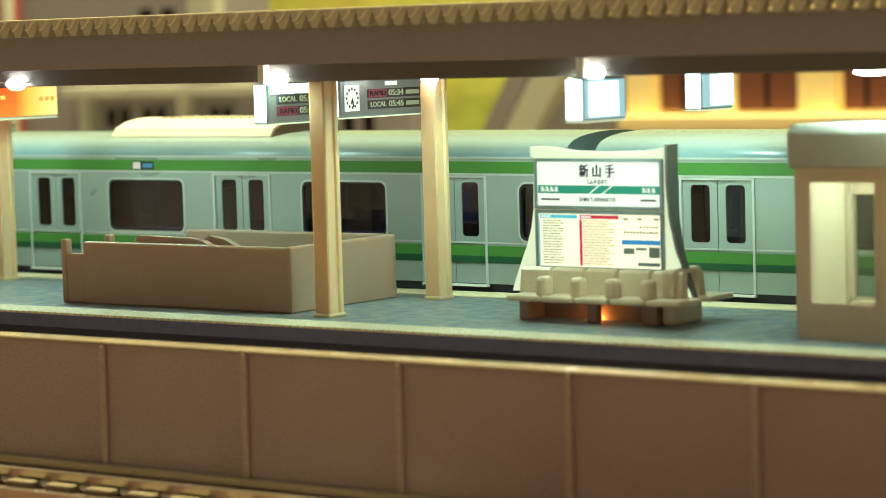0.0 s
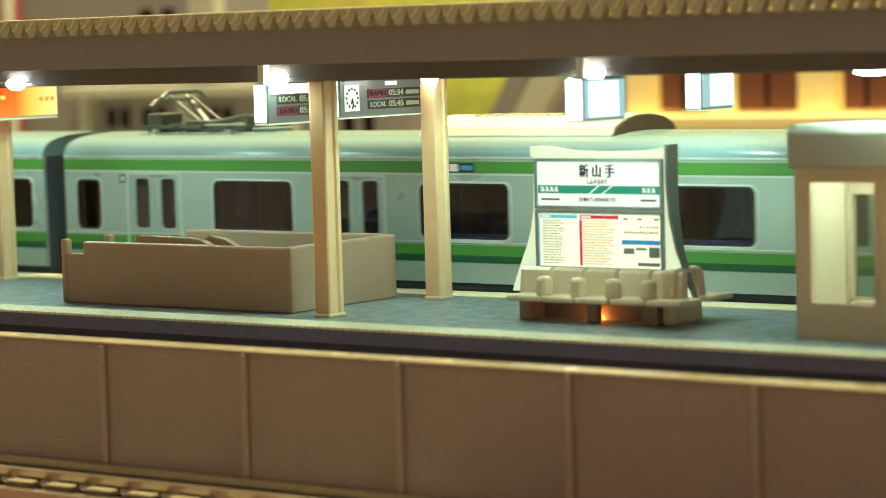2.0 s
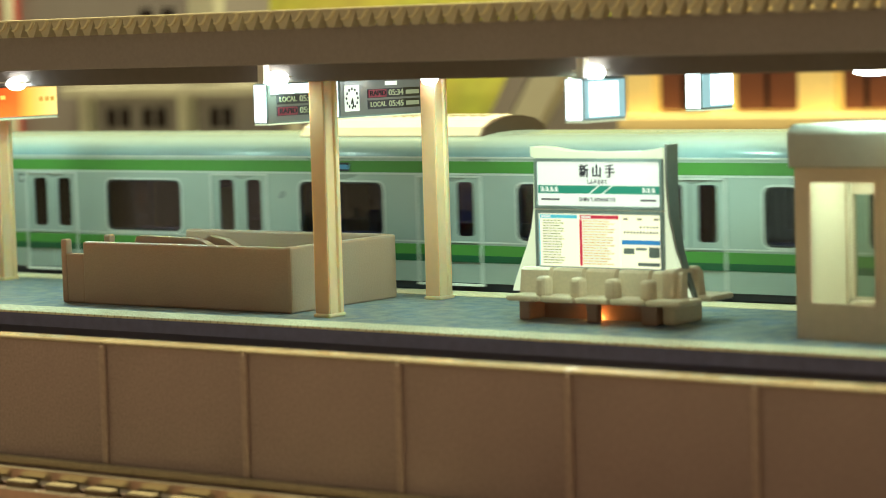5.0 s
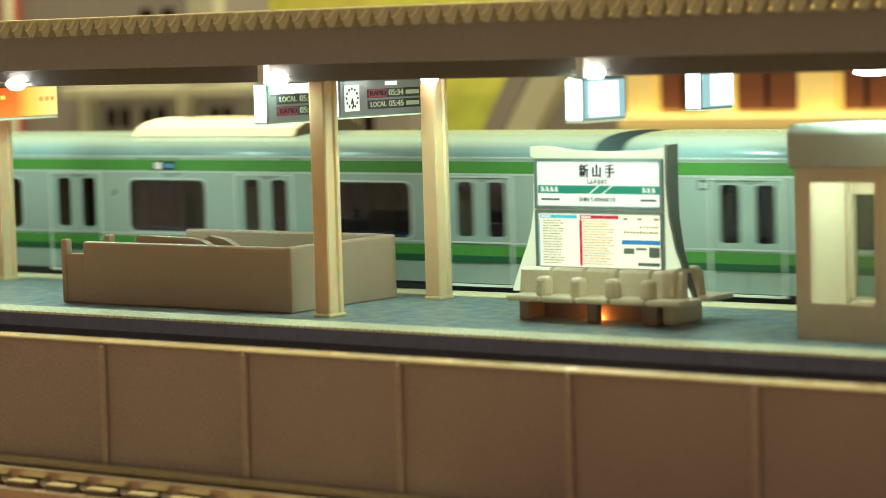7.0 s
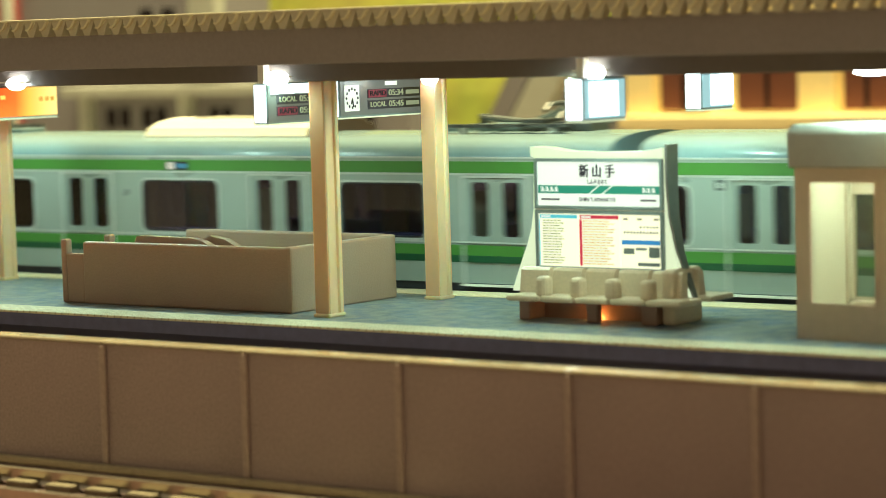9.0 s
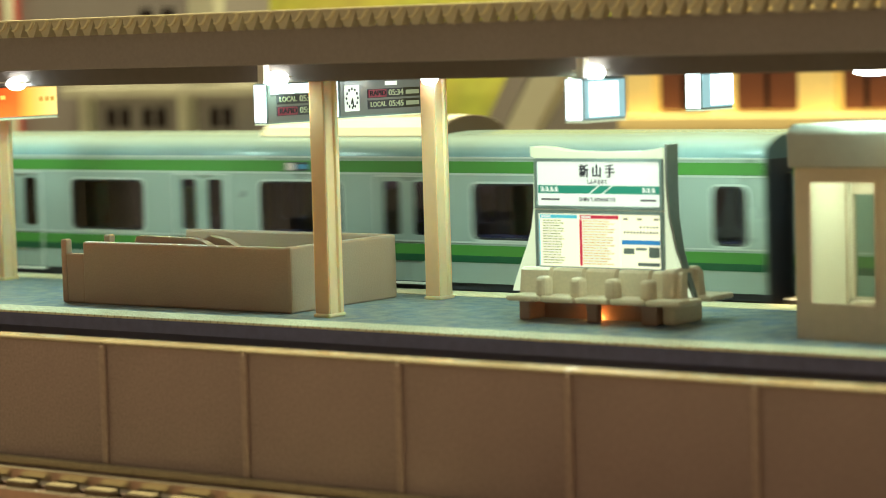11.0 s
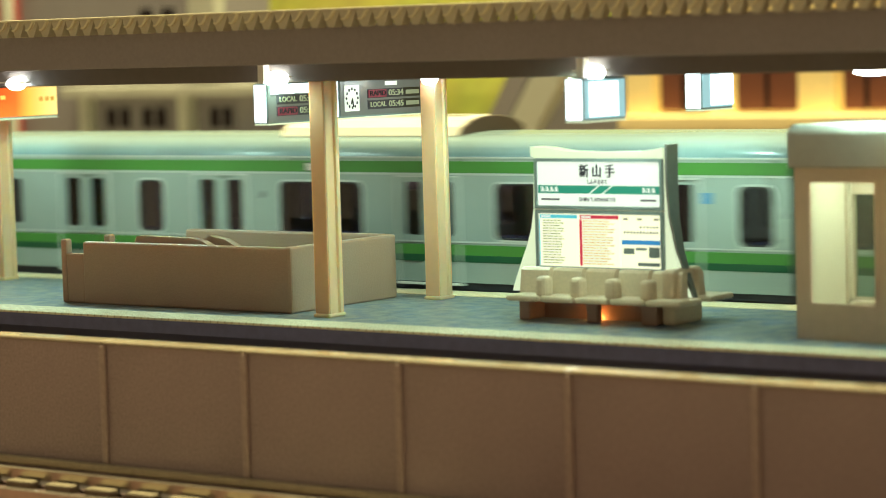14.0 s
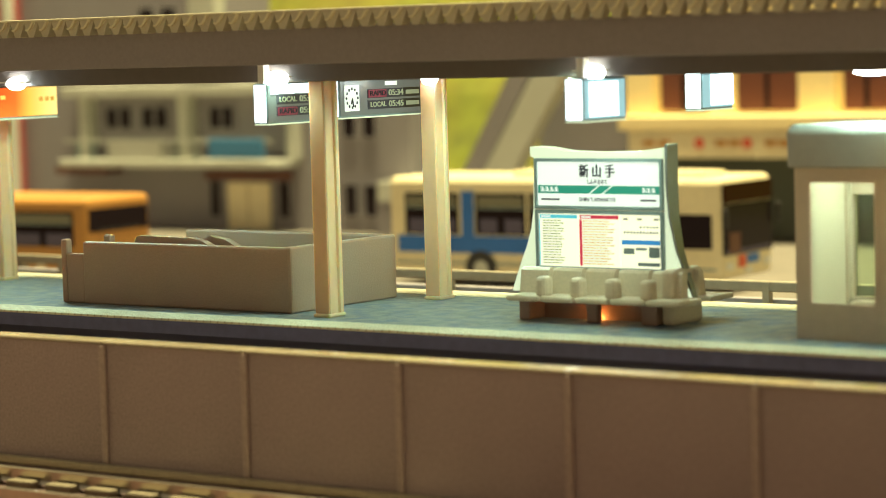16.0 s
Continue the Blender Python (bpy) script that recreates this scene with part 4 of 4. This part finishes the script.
for x in (-4.6, -3.9, -3.2, -2.5, -1.9):
    part("sticker", B(x, x + 0.38, -0.03, -0.02, 0.50, 0.85), BUSCREAM, ob)

# grey town house with pale balconies
h = thing("town_house", -44.7, 40, STREETZ, "grey town house with pale balconies and a blue sign", "house")
part("wall", B(-5.6, 9.1, 0, 2.5, 0, 6.2), HOUSE, h)
part("upper_wall", B(-5.6, 7.6, 0.02, 2.5, 6.203, 11.5), HOUSE, h)
part("side_wing", B(9.11, 15.9, 0.05, 1.6, 0, 7.4), HOUSE, h)
part("roof_beam", B(-0.1, 11.2, -0.9, 0.0, 4.95, 5.35, bevel=0.04), TRIM, h)
part("balcony_slab", B(0.4, 11.0, -1.6, 0.0, 2.35, 2.62, bevel=0.04), TRIM, h)
for x, w in ((0.5, 0.40), (5.58, 0.45), (10.75, 0.30)):
    part("column", B(x, x + w, -0.55, 0.0, 2.62, 4.95), TRIM, h)
part("balcony_panel", B(2.9, 5.5, -1.55, -1.40, 2.62, 3.35, bevel=0.03), TRIM, h)
part("blue_sign", B(7.95, 10.55, -1.6, -1.45, 2.70, 3.40, bevel=0.03), SIGNBLUE, h)
for x in (1.2, 2.0, 6.2, 7.2):
    part("balcony_post", B(x, x + 0.12, -1.5, -1.4, 2.62, 3.3), FRAMEGREY, h)
for x, z, ww, hh in ((1.5, 3.75, 0.55, 0.75), (2.2, 3.75, 0.55, 0.75), (3.35, 3.75, 0.55, 0.75), (4.05, 3.75, 0.55, 0.75), (6.75, 3.75, 0.5, 0.75), (7.35, 3.75, 0.5, 0.75),
                     (6.65, 0.5, 0.45, 1.3), (9.95, 0.5, 0.5, 1.3), (13.0, 0.6, 0.55, 1.1), (13.9, 0.6, 0.55, 1.1), (13.0, 3.4, 0.55, 0.9), (13.9, 3.4, 0.55, 0.9),
                     (3.4, 6.6, 0.7, 1.6), (4.5, 6.6, 0.7, 1.6)):
    w = part("window", B(x, x + ww, -0.06, 0.02, z, z + hh), WINDOWDARK, h)
    part("frame", ring(bmesh.new(), rounded(ww + 0.12, hh + 0.12, 0.01, x + ww / 2, z + hh / 2, 2), rounded(ww, hh, 0.005, x + ww / 2, z + hh / 2, 2), "y", -0.10, 0.0), HOUSE, w)
for i in range(9):
    x = 5.6 + i * 0.22
    part("baluster", B(x, x + 0.06, -1.5, -1.44, 2.62, 3.2), TRIM, h)
part("balcony_rail", B(0.7, 10.8, -1.56, -1.42, 3.28, 3.36), TRIM, h)
for x in (7.45, 8.5):
    part("door", B(x, x + 0.98, -0.07, 0.02, 0.0, 1.75, bevel=0.02), BUSCREAM, h, "yellowish door leaf")
part("lintel", B(6.4, 10.6, -0.12, -0.071, 1.84, 2.16, bevel=0.01), REDBROWN, h, "dark red strip over the doors")
part("awning", B(-0.4, 2.2, -1.0, 0.0, 2.05, 2.33), REDBROWN, h)
part("upper_bay", B(6.3, 7.58, -0.6, 0.018, 6.3, 11.2), TRIM, h)

red = thing("red_building", -47.72, 39, STREETZ, "dark red building end beside the grey house", "house")
part("wall", B(-4, 0.0, 0, 5, 0, 10), REDWALL, red)
part("corner_post", B(0.01, 0.30, 0, 0.4, 0, 10), TRIM, red)

# grey block with a slanting pale stair before the hill
gb = thing("grey_block", -23.0, 41, STREETZ, "dark grey block beside the slope", "house")
part("wall", B(-1.0, 2.9, 0, 6, 0, 6.2), HOUSE, gb)
sl = thing("slope_stair", -25.0, 39, STREETZ, "pale slanting stair wall against the hillside", "stair")
part("side_wall", prism(bmesh.new(), [(-0.2, 1.9), (1.0, 1.9), (5.2, 8.2), (3.9, 8.2)], "y", 0, 0.6), TRIM, sl)
part("shaded_wall", prism(bmesh.new(), [(-1.2, 1.9), (-0.4, 1.9), (3.5, 8.2), (2.7, 8.2)], "y", 0.2, 0.8), HOUSE, sl)
part("landing", B(-4.5, 1.0, 0, 1.2, 1.2, 1.88), TRIM, sl)
part("foot", B(-4.6, 2.0, 0.05, 2.0, 0, 1.19), HOUSE, sl)

# yellow shop
sh = thing("shop_building", -19.85, 40, STREETZ, "yellow shop building with a signboard and brown windows", "shop")
part("wall", B(0, 16, 0.4, 8, 2.7, 9.5), SHOP, sh)
for a, b in ((0, 1.0), (6.35, 7.6), (9.6, 10.6)):
    part("pier", B(a, b, 0.0, 0.4, 4.1, 9.5), SHOP, sh)
part("ledge", B(-0.05, 16, -0.50, 0.4, 3.62, 4.08, bevel=0.05), SHOP, sh)
part("signboard", B(0.3, 14, -0.42, 0.3, 2.72, 3.60, bevel=0.03), BUSCREAM, sh)
for x in (3.0, 4.75, 6.6):
    part("sign_mark", tube(bmesh.new(), (x, -0.41, 3.2), (x, -0.46, 3.2), 0.17, 16), SIGNRED, sh)
for x in (0.9, 1.5, 3.6, 4.1, 5.4, 5.9):
    part("sign_bar", B(x, x + 0.4, -0.46, -0.41, 3.1, 3.3), BUSORANGE, sh)
for a, b in ((1.15, 2.9), (4.0, 6.2), (7.8, 9.4), (10.8, 13)):
    w = part("window", B(a, b, 0.3, 0.39, 4.2, 6.4), REDBROWN, sh)
    part("mullion", B((a + b) / 2 - 0.06, (a + b) / 2 + 0.06, 0.24, 0.30, 4.2, 6.4), WINDOWDARK, w)
part("shopfront", B(0.3, 16, 0.8, 8, 0, 2.7), SHOPDARK, sh)
for x in (0.0, 7.6):
    part("ground_pier", B(x, x + 0.3, 0.2, 0.8, 0, 2.7), SHOP, sh)

# hillside, an uneven slope rising behind the houses
bm = bmesh.new()
gx, gz = 60, 16
rows = []
for j in range(gz + 1):
    rows.append([bm.verts.new((-110 + 180 * i / gx, 52 + j * 1.2 + 1.2 * noise.noise((i * 0.35, j * 0.4, 3.0)), STREETZ + j * 1.5)) for i in range(gx + 1)])
for j in range(gz):
    for i in range(gx):
        bm.faces.new((rows[j][i], rows[j][i + 1], rows[j + 1][i + 1], rows[j + 1][i]))
solid("hillside", bm, HILL, "yellow-green grassy hillside behind the town", "hill")

# low parapet and guard rail between track and street
FENCE = mat("fence_plastic", (0.34, 0.285, 0.20), 0.6, vary=0.15)
lp = thing("lineside_fence", 0, 9.4, STREETZ, "brown-grey lineside fence with posts and two rails", "fence")
for i in range(34):
    x = -46 + i * 1.8
    part("post", B(x, x + 0.14, -0.07, 0.07, 0, 2.12), FENCE, lp) if i == 0 else again(bpy.data.objects["fence_post"], at(i * 1.8, 0, 0), lp)
    if i == 0:
        lp.children[-1].name = "fence_post"
for z in (1.5, 1.95):
    part("rail", B(-46, 16, -0.05, 0.05, z, z + 0.20, bevel=0.03), FENCE, lp)
part("kerb_wall", B(-46, 16, 0.1, 0.4, 0, 1.80), HOUSE, lp)


# ---- what moves ----
CAR_STEP = 19.82
# seconds, and the place of the second car's middle along the track
RUN = [(0.0, -7.83), (0.3, -7.81), (0.5, -7.72), (0.6, -7.50), (0.7, -7.19), (0.8, -6.77), (0.9, -6.31), (1.0, -5.80), (1.5, -3.10), (2.0, -0.34), (2.5, 2.40), (3.0, 5.11), (3.5, 7.80), (4.0, 10.62),
       (4.8, 15.45), (5.7, 21.6), (6.5, 27.87), (7.0, 32.36), (7.5, 36.95), (8.0, 41.97), (8.5, 47.20), (9.0, 52.50), (9.8, 61.2), (10.7, 71.64), (11.5, 81.49), (12.0, 88.0),
       (12.5, 94.64), (13.0, 101.34), (13.5, 108.22), (14.0, 115.38), (14.5, 122.75), (15.0, 130.42), (15.5, 138.3), (16.0, 146.4)]


def motions():
    for i, c in enumerate(cars):
        walk(c, [(t, at(s + (1 - i) * CAR_STEP, 5.69, RAILTOP)) for t, s in RUN])


motions()
